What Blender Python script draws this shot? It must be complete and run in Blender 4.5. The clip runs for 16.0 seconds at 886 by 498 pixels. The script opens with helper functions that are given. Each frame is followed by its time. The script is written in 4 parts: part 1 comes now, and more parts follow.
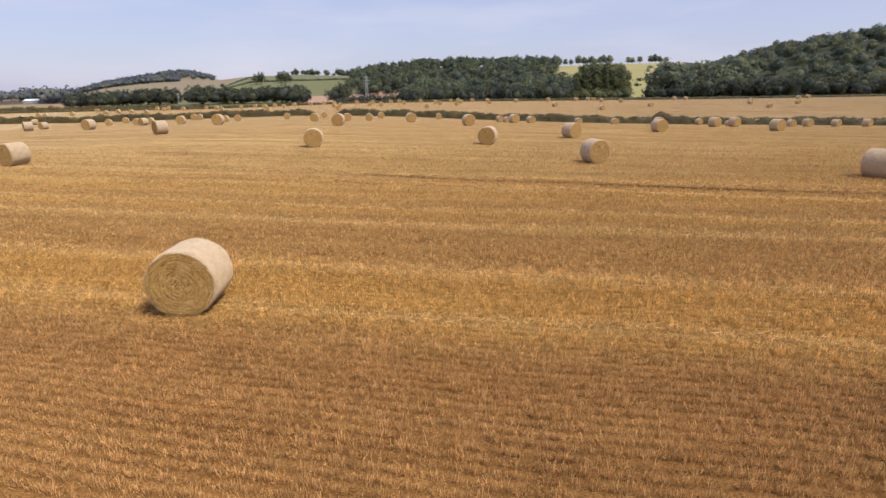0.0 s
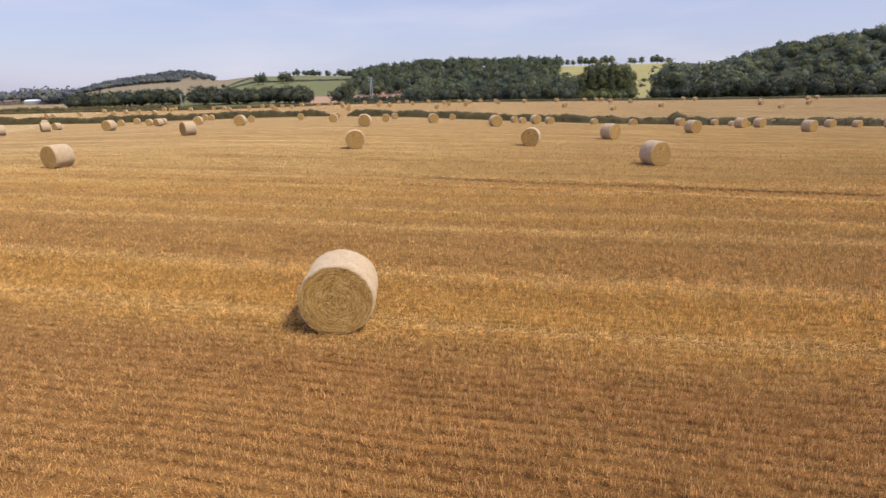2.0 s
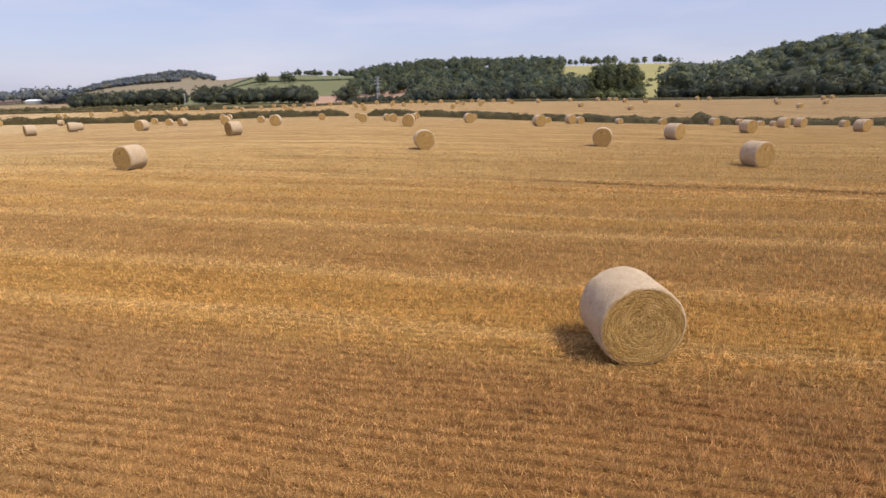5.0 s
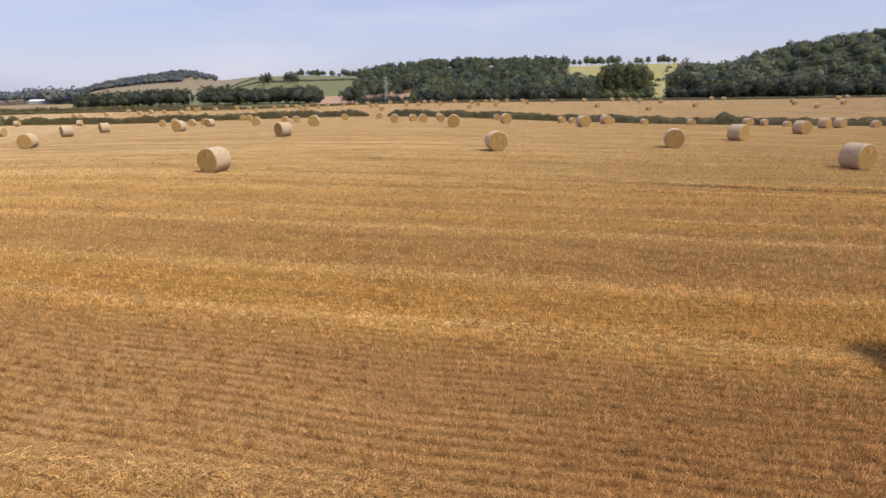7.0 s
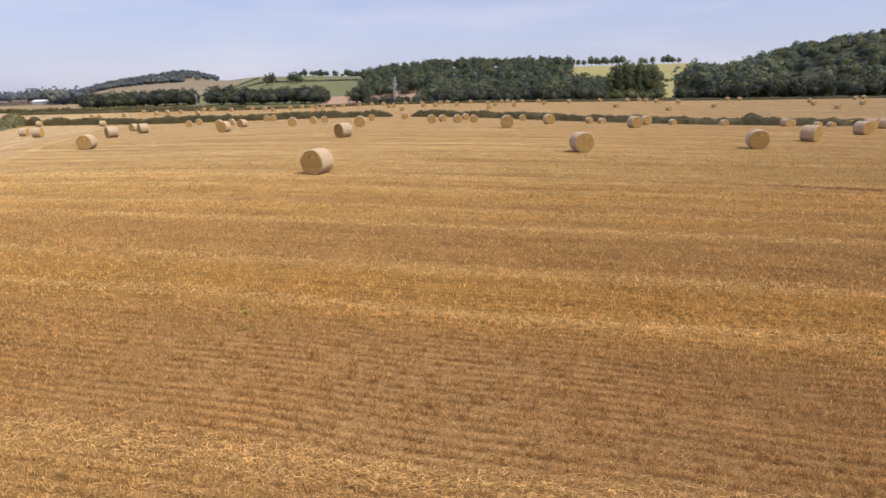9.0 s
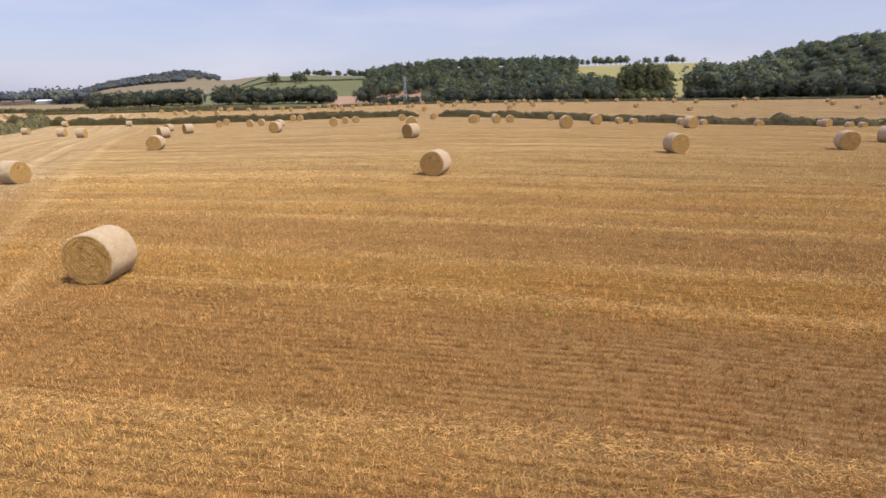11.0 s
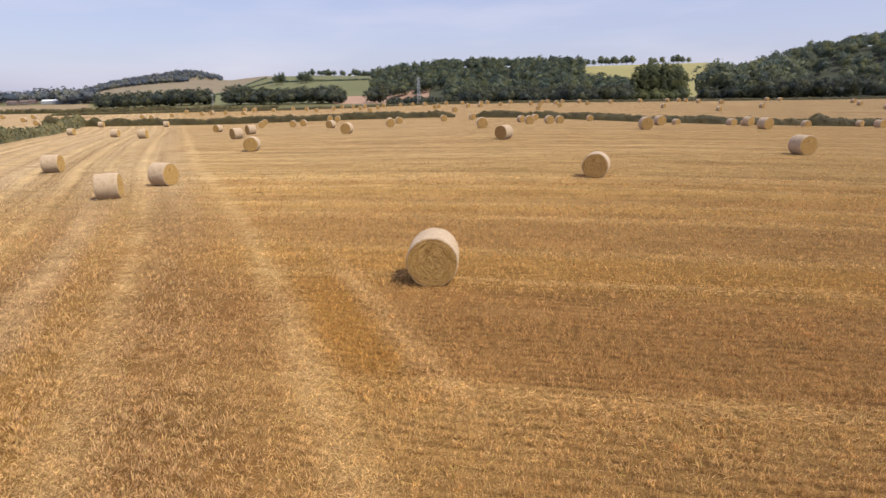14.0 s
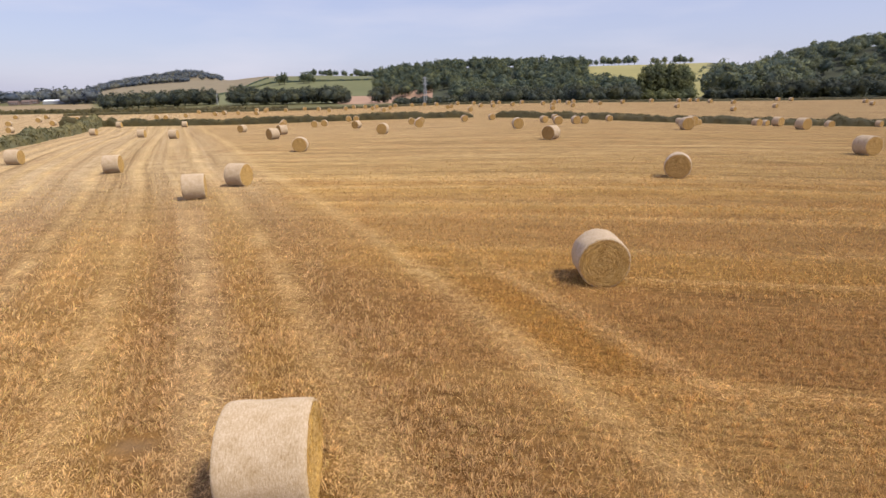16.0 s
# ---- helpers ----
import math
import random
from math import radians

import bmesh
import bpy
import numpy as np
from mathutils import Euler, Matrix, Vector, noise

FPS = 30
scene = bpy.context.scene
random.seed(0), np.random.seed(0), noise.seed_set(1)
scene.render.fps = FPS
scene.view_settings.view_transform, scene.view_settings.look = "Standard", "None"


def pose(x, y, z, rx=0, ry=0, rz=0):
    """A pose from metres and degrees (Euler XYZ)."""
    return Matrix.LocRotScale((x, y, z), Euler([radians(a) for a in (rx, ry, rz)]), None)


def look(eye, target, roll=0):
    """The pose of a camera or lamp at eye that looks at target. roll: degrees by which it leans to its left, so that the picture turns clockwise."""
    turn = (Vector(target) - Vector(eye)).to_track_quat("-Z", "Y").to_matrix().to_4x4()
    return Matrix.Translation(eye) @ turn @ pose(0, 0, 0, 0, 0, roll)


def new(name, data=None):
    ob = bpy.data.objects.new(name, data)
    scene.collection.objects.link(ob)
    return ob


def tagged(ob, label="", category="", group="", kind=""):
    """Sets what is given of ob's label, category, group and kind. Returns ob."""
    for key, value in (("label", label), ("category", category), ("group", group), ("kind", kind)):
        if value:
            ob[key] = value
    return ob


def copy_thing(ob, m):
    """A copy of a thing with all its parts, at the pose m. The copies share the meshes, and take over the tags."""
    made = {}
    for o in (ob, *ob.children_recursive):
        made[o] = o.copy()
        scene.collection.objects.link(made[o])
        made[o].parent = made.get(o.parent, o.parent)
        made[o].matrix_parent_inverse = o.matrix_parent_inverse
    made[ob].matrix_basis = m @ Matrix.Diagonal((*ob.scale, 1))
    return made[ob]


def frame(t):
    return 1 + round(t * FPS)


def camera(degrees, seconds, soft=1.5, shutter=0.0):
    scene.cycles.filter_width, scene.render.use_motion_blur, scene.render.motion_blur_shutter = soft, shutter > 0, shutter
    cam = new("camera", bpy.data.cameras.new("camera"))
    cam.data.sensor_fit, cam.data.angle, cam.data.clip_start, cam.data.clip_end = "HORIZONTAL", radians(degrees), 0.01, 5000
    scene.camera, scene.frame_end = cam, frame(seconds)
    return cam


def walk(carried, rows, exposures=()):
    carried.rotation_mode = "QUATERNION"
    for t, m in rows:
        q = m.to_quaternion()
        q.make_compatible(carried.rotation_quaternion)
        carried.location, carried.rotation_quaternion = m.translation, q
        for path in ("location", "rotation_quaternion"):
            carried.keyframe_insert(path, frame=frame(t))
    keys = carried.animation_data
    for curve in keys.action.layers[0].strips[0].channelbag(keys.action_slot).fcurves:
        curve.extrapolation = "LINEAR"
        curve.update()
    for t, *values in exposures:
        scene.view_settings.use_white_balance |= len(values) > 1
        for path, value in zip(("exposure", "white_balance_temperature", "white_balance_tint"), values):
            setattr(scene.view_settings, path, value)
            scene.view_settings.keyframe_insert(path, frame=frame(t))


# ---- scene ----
# camera: a small drone drifting sideways over a stubble field
cam = camera(76.2, 16.0, soft=1.5, shutter=0.0)
ROLL = -0.943
# seconds, x, y, height, tilt below level, heading
PATH = [
    (0, 0.000, 0.001, 4.738, 15.834, 0.076),
    (0.5, -0.896, 0.206, 4.762, 15.815, 0.072),
    (1, -1.822, 0.423, 4.781, 15.801, 0.064),
    (1.5, -2.667, 0.665, 4.791, 15.792, 0.053),
    (2, -3.563, 0.948, 4.793, 15.786, 0.034),
    (2.5, -4.386, 1.225, 4.784, 15.785, 0.012),
    (3, -5.320, 1.569, 4.775, 15.787, -0.009),
    (3.5, -6.278, 1.902, 4.765, 15.790, -0.029),
    (4, -7.136, 2.139, 4.757, 15.793, -0.048),
    (6.5, -13.211, 3.092, 4.881, 15.797, -0.071),
    (7, -14.713, 3.314, 4.914, 15.794, -0.047),
    (7.5, -16.309, 3.473, 4.933, 15.792, -0.042),
    (8, -17.833, 3.631, 4.949, 15.788, -0.043),
    (8.5, -19.510, 3.806, 4.984, 15.780, -0.043),
    (9, -21.103, 3.870, 5.034, 15.769, -0.042),
    (11.5, -29.944, 3.900, 5.299, 15.807, -0.096),
    (12, -31.523, 3.844, 5.356, 15.808, -0.086),
    (12.5, -33.239, 3.796, 5.415, 15.809, -0.079),
    (13, -34.784, 3.689, 5.478, 15.809, -0.085),
    (13.5, -36.457, 3.644, 5.531, 15.810, -0.099),
    (14, -38.050, 3.639, 5.572, 15.811, -0.117),
    (14.5, -39.440, 3.602, 5.610, 15.811, -0.136),
    (15, -40.848, 3.601, 5.639, 15.811, -0.153),
    (15.5, -42.024, 3.593, 5.666, 15.811, -0.171),
    (16, -43.107, 3.585, 5.697, 15.810, -0.190),
]
walk(cam, [(t, pose(x, y, z, 90 - tilt, 0, yaw) @ pose(0, 0, 0, 0, 0, ROLL)) for t, x, y, z, tilt, yaw in PATH], [(0, 0.45, 6500, 10), (16, 0.45, 6500, 10)])

# ---- light ----
SUN_UP, SUN_FROM = 55, 126      # degrees above the horizon; compass degrees from straight ahead, clockwise
world = bpy.data.worlds.new("sky")
scene.world = world
world.use_nodes = True
wn, wl = world.node_tree.nodes, world.node_tree.links
sky = wn.new("ShaderNodeTexSky")
sky.sky_type, sky.sun_disc = "NISHITA", False
sky.sun_elevation, sky.sun_rotation = radians(SUN_UP), radians(SUN_FROM)
sky.air_density, sky.dust_density, sky.ozone_density = 1.0, 1.0, 1.5
# thin summer haze over the whole sky, with faint high cloud
haze = wn.new("ShaderNodeMix")
haze.data_type = "RGBA"
haze.inputs[0].default_value = .64
haze.inputs[7].default_value = (3.2, 3.2, 4.95, 1)
wl.new(sky.outputs[0], haze.inputs[6])
coord, stretch, wisp, thin = wn.new("ShaderNodeTexCoord"), wn.new("ShaderNodeMapping"), wn.new("ShaderNodeTexNoise"), wn.new("ShaderNodeMapRange")
stretch.inputs["Scale"].default_value = (2, 2, 11)
wisp.inputs["Scale"].default_value, wisp.inputs["Detail"].default_value = 1.3, 5
wl.new(coord.outputs["Generated"], stretch.inputs[0])
wl.new(stretch.outputs[0], wisp.inputs["Vector"])
wl.new(wisp.outputs["Fac"], thin.inputs[0])
thin.inputs[1].default_value, thin.inputs[2].default_value, thin.inputs[4].default_value = .46, .74, .5
cloud = wn.new("ShaderNodeMix")
cloud.data_type = "RGBA"
cloud.inputs[7].default_value = (5.0, 4.9, 5.6, 1)
wl.new(thin.outputs[0], cloud.inputs[0])
wl.new(haze.outputs[2], cloud.inputs[6])
wl.new(cloud.outputs[2], wn["Background"].inputs["Color"])
wn["Background"].inputs["Strength"].default_value = 0.115
lamp = bpy.data.lights.new("sun", "SUN")
lamp.energy, lamp.angle, lamp.color = 3.2, radians(9), (1, .925, .80)
sun = new("sun", lamp)
a, e = radians(SUN_FROM), radians(SUN_UP)
sun.matrix_world = look((0, 0, 60), (-60 * math.sin(a) * math.cos(e), -60 * math.cos(a) * math.cos(e), 60 - 60 * math.sin(e)))


# ---- the lie of the land ----
def smooth(a, b, v):
    t = np.clip((np.asarray(v, float) - a) / (b - a), 0, 1)
    return t * t * (3 - 2 * t)


def across(bearing, places, values):
    """A height or distance that changes with the bearing from the valley's middle."""
    b = (np.asarray(places, float) - 780) * .000962
    return np.interp(bearing, b, values)


HILL = (-600, 330, 400, 430, 465, 540, 640, 700, 760, 850, 930, 1000, 1230, 1300, 1340, 1400, 1475, 1560, 1800, 2600)
HILL_HIGH = (0, 0, 10, 24, 36, 40, 35, 38, 42, 42, 41, 40, 42, 33, 36, 39, 43, 50, 59, 67)
HILL_AWAY = (1200, 1200, 1200, 1200, 1200, 1200, 1150, 1040, 1010, 1000, 990, 970, 940, 850, 740, 660, 630, 610, 600, 600)
HILL_FOOT = (700, 700, 700, 690, 680, 660, 650, 640, 560, 450, 430, 430, 440, 420, 400, 390, 390, 390, 390, 390)
DOWN = (-600, -100, 0, 130, 200, 250, 300, 350, 400, 470, 600, 800, 2000)
DOWN_HIGH = (0, 2, 4, 10, 32, 40, 45, 46, 41, 37, 27, 16, 0)
TOP = (-600, 100, 150, 200, 260, 330, 360, 390, 450, 600, 2000)
TOP_HIGH = (0, 0, 8, 21, 30, 44, 34, 14, 4, 0, 0)


def ground_height(x, y):
    x, y = np.asarray(x, float), np.asarray(y, float)
    # the field is level near by, dips to the hedge and rises again behind it
    z = np.interp(y, (60, 72, 85, 100, 116, 132, 148, 170, 201, 240, 258, 300, 340, 420, 600),
                  (0, 0, -.25, -.8, -1.8, -2.7, -3.0, -2.6, -1.7, -.75, -.75, -2.6, -4, -4.6, -5))
    z = z * np.where((y > 60) & (y < 230), 1 + (np.interp(x, (-80, -20, 10, 40), (.6, .72, 1, 1.1)) - 1) * smooth(60, 100, y) * (1 - smooth(180, 230, y)), 1)
    z = z - np.clip(x - 5, 0, 110) * np.interp(y, (10, 60, 130, 210, 300), (0, .018, .018, .007, .005)) - .02 * np.clip(-38 - x, 0, 60) * smooth(4, 30, y)
    z = z + .4 * np.exp(-((x + 20) / 22) ** 2) * smooth(20, 46, y) * (1 - smooth(72, 105, y))
    z = z + np.interp(x, (-130, -85, -60, -40, -10, 5, 20, 40, 60), (-.2, 0, .2, .25, .15, -.1, -.25, -.45, -.65)) * smooth(55, 80, y) * (1 - smooth(170, 220, y))
    far = np.maximum(y, 60)
    b = (x + 20) / far
    foot, away = across(b, HILL, HILL_FOOT), across(b, HILL, HILL_AWAY)
    z = z + (across(b, HILL, HILL_HIGH) * .93 + 5) * smooth(0, 1, (y - foot) / (away - foot)) * (1 - .6 * smooth(1, 2, y / away))
    z = z - across(b, (-600, 0, 150, 330), (8, 8, 5, 0)) * smooth(300, 850, y)
    z = z + across(b, DOWN, DOWN_HIGH) * smooth(1250, 2000, y)
    z = z + across(b, TOP, TOP_HIGH) * smooth(2000, 2450, y)
    return z

# ---- tools ----
rng = np.random.default_rng(7)


def mesh_of(name, verts, faces, materials=(), index=None, flat=True, normals=None):
    """A mesh from arrays: verts (n, 3), faces (m, 3 or 4), with rounded shading where normals are given."""
    me = bpy.data.meshes.new(name)
    verts, faces = np.asarray(verts, np.float32), np.asarray(faces, np.int32)
    n, k = faces.shape
    me.vertices.add(len(verts))
    me.vertices.foreach_set("co", verts.ravel())
    me.loops.add(n * k)
    me.loops.foreach_set("vertex_index", faces.ravel())
    me.polygons.add(n)
    me.polygons.foreach_set("loop_start", np.arange(0, n * k, k, dtype=np.int32))
    me.polygons.foreach_set("use_smooth", np.full(n, not flat))
    for m in materials:
        me.materials.append(m)
    if index is not None:
        me.polygons.foreach_set("material_index", np.asarray(index, np.int32))
    me.update(calc_edges=True)
    if normals is not None:
        me.normals_split_custom_set_from_vertices(np.asarray(normals, np.float32))
    return me


def part(name, me, parent, label="", at=None):
    ob = new(name, me)
    ob.parent = parent
    if at is not None:
        ob.matrix_basis = at
    return tagged(ob, label) if label else ob


def from_bm(name, bm, material, flat=True):
    me = bpy.data.meshes.new(name)
    bmesh.ops.recalc_face_normals(bm, faces=bm.faces)
    bm.to_mesh(me)
    bm.free()
    me.materials.append(material)
    if not flat:
        me.polygons.foreach_set("use_smooth", np.ones(len(me.polygons), bool))
    return me


def box(bm, lo, hi):
    m = Matrix.Translation((Vector(lo) + Vector(hi)) / 2) @ Matrix.Diagonal((*(Vector(hi) - Vector(lo)), 1))
    return bmesh.ops.create_cube(bm, size=1, matrix=m)["verts"]


def beam(bm, p, q, thick):
    """A square bar from p to q."""
    p, q = Vector(p), Vector(q)
    turn = (q - p).to_track_quat("Z", "Y").to_matrix().to_4x4()
    bmesh.ops.create_cube(bm, size=1, matrix=Matrix.Translation((p + q) / 2) @ turn @ Matrix.Diagonal((thick, thick, (q - p).length, 1)))


# ---- materials ----
def material(name, rough=.8, spec=.3):
    m = bpy.data.materials.new(name)
    m.use_nodes = True
    b = m.node_tree.nodes["Principled BSDF"]
    b.inputs["Roughness"].default_value = rough
    b.inputs["Specular IOR Level"].default_value = spec
    b.inputs["Diffuse Roughness"].default_value = min(1.0, rough + .1)
    return m, m.node_tree, b


def link(nt, a, b):
    nt.links.new(a, b)


def calc(nt, op, a, b=None, c=None):
    n = nt.nodes.new("ShaderNodeMath")
    n.operation = op
    for i, v in enumerate((a, b, c)):
        if v is None:
            continue
        if isinstance(v, (int, float)):
            n.inputs[i].default_value = v
        else:
            link(nt, v, n.inputs[i])
    return n.outputs[0]


def ramp(nt, fac, stops, mode="LINEAR"):
    n = nt.nodes.new("ShaderNodeValToRGB")
    n.color_ramp.interpolation = mode
    el = n.color_ramp.elements
    while len(el) < len(stops):
        el.new(1.0)
    for e, (p, c) in zip(el, stops):
        e.position = p
        e.color = (*c, 1) if isinstance(c, tuple) else (c, c, c, 1)
    link(nt, fac, n.inputs[0])
    return n.outputs[0]


def mix(nt, fac, a, b, kind="MIX"):
    n = nt.nodes.new("ShaderNodeMix")
    n.data_type, n.blend_type = "RGBA", kind
    for s, v in ((n.inputs[0], fac), (n.inputs[6], a), (n.inputs[7], b)):
        if isinstance(v, (int, float)):
            s.default_value = v
        elif isinstance(v, tuple):
            s.default_value = (*v, 1)
        else:
            link(nt, v, s)
    return n.outputs[2]


def noise_of(nt, vec, scale, detail=3, rough=.55):
    n = nt.nodes.new("ShaderNodeTexNoise")
    n.inputs["Scale"].default_value, n.inputs["Detail"].default_value, n.inputs["Roughness"].default_value = scale, detail, rough
    link(nt, vec, n.inputs["Vector"])
    return n.outputs["Fac"]


def joined(nt, x, y, z=0.0):
    n = nt.nodes.new("ShaderNodeCombineXYZ")
    for s, v in zip(n.inputs, (x, y, z)):
        if isinstance(v, (int, float)):
            s.default_value = v
        else:
            link(nt, v, s)
    return n.outputs[0]


def place_of(nt):
    g = nt.nodes.new("ShaderNodeNewGeometry")
    s = nt.nodes.new("ShaderNodeSeparateXYZ")
    link(nt, g.outputs["Position"], s.inputs[0])
    return g, s.outputs[0], s.outputs[1], s.outputs[2]


def bump(nt, bsdf, height, strength, distance):
    n = nt.nodes.new("ShaderNodeBump")
    n.inputs["Strength"].default_value, n.inputs["Distance"].default_value = strength, distance
    link(nt, height, n.inputs["Height"])
    link(nt, n.outputs[0], bsdf.inputs["Normal"])


BROWN, GOLD, PALE = (.358, .206, .086), (.465, .293, .094), (.585, .41, .18)
DUN = (.402, .252, .101)      # thinner stubble with chaff between
SLOPE, LEAN = .235, .45      # the drilled rows run across the field; the headland's tracks run along its edge


VEER = ((-38, .25), (-33, .1), (-27, 0.0), (-22, .1), (-17, .2), (-12, .25), (-7, .3), (-1, .3), (5, 0.0))      # the rows are not quite straight
LANE, LANE_SLOPE = 6.65, .176      # a swath of straw that leaves the headland at an angle to the rows
ROW = .25
RUT, RUT_SLOPE = 30.5, .31      # a wheel rut of the sprayer
BARE = (-48.4, 11.9)


def field_colour(nt):
    """Bands left by the combine: brown standing stubble, golden chaff, pale lines of straw, and tracks on the headland."""
    g, x, y, z = place_of(nt)
    pos = g.outputs["Position"]
    turn = ramp(nt, calc(nt, "DIVIDE", calc(nt, "ADD", x, 40), 50), [((p + 40) / 50, c) for p, c in VEER])
    v = calc(nt, "ADD", calc(nt, "MULTIPLY_ADD", x, SLOPE, y), turn)
    w = calc(nt, "MULTIPLY_ADD", y, LEAN, x)
    wander = calc(nt, "MULTIPLY_ADD", noise_of(nt, pos, .07, 2), 1.0, -.5)
    ragged = calc(nt, "MULTIPLY_ADD", noise_of(nt, pos, 1.3, 3), .5, -.25)
    vv = calc(nt, "ADD", calc(nt, "ADD", v, wander), ragged)
    far = (.325, .24, .142)
    stops = [(0, BROWN), (9.2, BROWN), (10.3, DUN), (10.9, GOLD), (11.35, PALE), (11.8, GOLD), (13.9, GOLD),
             (14.55, PALE), (15.3, DUN), (19.2, DUN), (19.9, PALE), (20.6, DUN), (22.2, GOLD), (22.7, PALE), (23.3, DUN), (26.6, GOLD), (27.6, PALE),
             (28.2, GOLD), (28.7, BROWN), (29.2, GOLD), (30.0, DUN), (31.0, PALE), (33, (.375, .252, .10)), (40, (.36, .246, .104)), (46, (.37, .262, .124)), (52, (.325, .225, .108)), (68, (.34, .245, .138)), (86, far)]
    base = ramp(nt, calc(nt, "DIVIDE", vv, 86), [(p / 86, c) for p, c in stops])
    # towards the headland the stubble is thinner and greyer
    worn_out = nt.nodes.new("ShaderNodeMapRange")
    link(nt, x, worn_out.inputs[0])
    worn_out.inputs[1].default_value, worn_out.inputs[2].default_value, worn_out.inputs[3].default_value, worn_out.inputs[4].default_value = -30, -10, .7, 0
    base = mix(nt, calc(nt, "MULTIPLY", worn_out.outputs[0], ramp(nt, calc(nt, "DIVIDE", vv, 24), [(.42, 1.0), (.46, .35), (.82, .35), (.86, 0.0)])), base, DUN)
    # a swath of straw that leaves the headland at an angle, with golden chaff on its near side
    lane = calc(nt, "ADD", calc(nt, "MULTIPLY_ADD", x, LANE_SLOPE, y), calc(nt, "MULTIPLY_ADD", ragged, .8, calc(nt, "MULTIPLY", wander, .5)))
    west = nt.nodes.new("ShaderNodeMapRange")
    link(nt, x, west.inputs[0])
    west.inputs[1].default_value, west.inputs[2].default_value, west.inputs[3].default_value, west.inputs[4].default_value = -22, -15, 1, 0
    base = mix(nt, calc(nt, "MULTIPLY", west.outputs[0], ramp(nt, calc(nt, "DIVIDE", lane, 10), [(.49, 0.0), (.57, .6), (.62, .6), (.645, 0.0)])), base, (.46, .31, .12))
    end_land = nt.nodes.new("ShaderNodeMapRange")
    link(nt, x, end_land.inputs[0])
    end_land.inputs[1].default_value, end_land.inputs[2].default_value, end_land.inputs[3].default_value, end_land.inputs[4].default_value = -35, -29, .75, 0
    base = mix(nt, calc(nt, "MULTIPLY", end_land.outputs[0], ramp(nt, calc(nt, "DIVIDE", lane, 10), [(.60, 1.0), (.66, 0.0)])), base, (.47, .325, .14))
    base = mix(nt, calc(nt, "MULTIPLY", west.outputs[0], ramp(nt, calc(nt, "DIVIDE", lane, 10), [(.615, 0.0), (.65, .75), (.68, .75), (.715, 0.0)])), base, PALE)
    streak = noise_of(nt, joined(nt, calc(nt, "MULTIPLY", x, .035), calc(nt, "MULTIPLY", v, .62)), 1, 5, .65)
    near = nt.nodes.new("ShaderNodeMapRange")
    link(nt, v, near.inputs[0])
    near.inputs[1].default_value, near.inputs[2].default_value, near.inputs[3].default_value, near.inputs[4].default_value = 14, 50, .2, .75
    east = nt.nodes.new("ShaderNodeMapRange")
    link(nt, x, east.inputs[0])
    east.inputs[1].default_value, east.inputs[2].default_value, east.inputs[3].default_value, east.inputs[4].default_value = -45, 30, 0, .8
    base = mix(nt, near.outputs[0], base, ramp(nt, streak, [(.32, (.225, .138, .062)), (.44, (.31, .20, .088)), (.54, (.372, .25, .112)), (.68, (.49, .345, .175))]))
    base = mix(nt, calc(nt, "MULTIPLY", east.outputs[0], ramp(nt, calc(nt, "DIVIDE", v, 200), [(.1, 0.0), (.2, 1.0), (.55, 1.0), (.72, 0.0)])), base, mix(nt, 1.0, base, (1, .91, .68), "MULTIPLY"))
    # ruts of a tramline, the shade of their clods put into the dark colour
    slight = calc(nt, "ADD", v, calc(nt, "MULTIPLY_ADD", noise_of(nt, pos, .25, 2), .3, -.15))
    rut = ramp(nt, calc(nt, "DIVIDE", calc(nt, "ADD", slight, -26), 6), [(.235, 0.0), (.25, .75), (.265, .75), (.28, 0.0)])
    wheel = calc(nt, "ADD", calc(nt, "MULTIPLY_ADD", x, RUT_SLOPE, y), calc(nt, "MULTIPLY_ADD", noise_of(nt, pos, .25, 2), .3, -.15))
    rut = calc(nt, "MAXIMUM", rut, ramp(nt, calc(nt, "DIVIDE", calc(nt, "ADD", wheel, 3 - RUT), 6), [(.435, 0.0), (.46, 1.0), (.525, 1.0), (.55, 0.0)]))
    late = nt.nodes.new("ShaderNodeMapRange")
    link(nt, x, late.inputs[0])
    late.inputs[1].default_value, late.inputs[2].default_value, late.inputs[3].default_value, late.inputs[4].default_value = -8, 0, .35, 1
    clods = ramp(nt, noise_of(nt, joined(nt, calc(nt, "MULTIPLY", x, 1.4), calc(nt, "MULTIPLY", v, 2)), 1, 3), [(.35, .45), (.55, 1.0)])
    base = mix(nt, calc(nt, "MULTIPLY", calc(nt, "MULTIPLY", rut, late.outputs[0]), clods), base, (.12, .065, .027))
    # the other wheel pressed the straw flat and pale
    flat = ramp(nt, calc(nt, "DIVIDE", calc(nt, "ADD", wheel, 3 - RUT), 6), [(.10, 0.0), (.14, .75), (.175, .75), (.21, 0.0)])
    base = mix(nt, calc(nt, "MULTIPLY", calc(nt, "MULTIPLY", flat, late.outputs[0]), clods), base, PALE)
    # headland
    bent = calc(nt, "MULTIPLY", calc(nt, "POWER", calc(nt, "ADD", y, -25), 2), .0016)
    w = calc(nt, "ADD", w, calc(nt, "MINIMUM", bent, 1.2))
    ww = calc(nt, "ADD", calc(nt, "MULTIPLY_ADD", noise_of(nt, pos, .12, 2), .5, -.25), calc(nt, "MULTIPLY_ADD", ragged, 1.0, w))
    marks = [(-66, 0.0)]
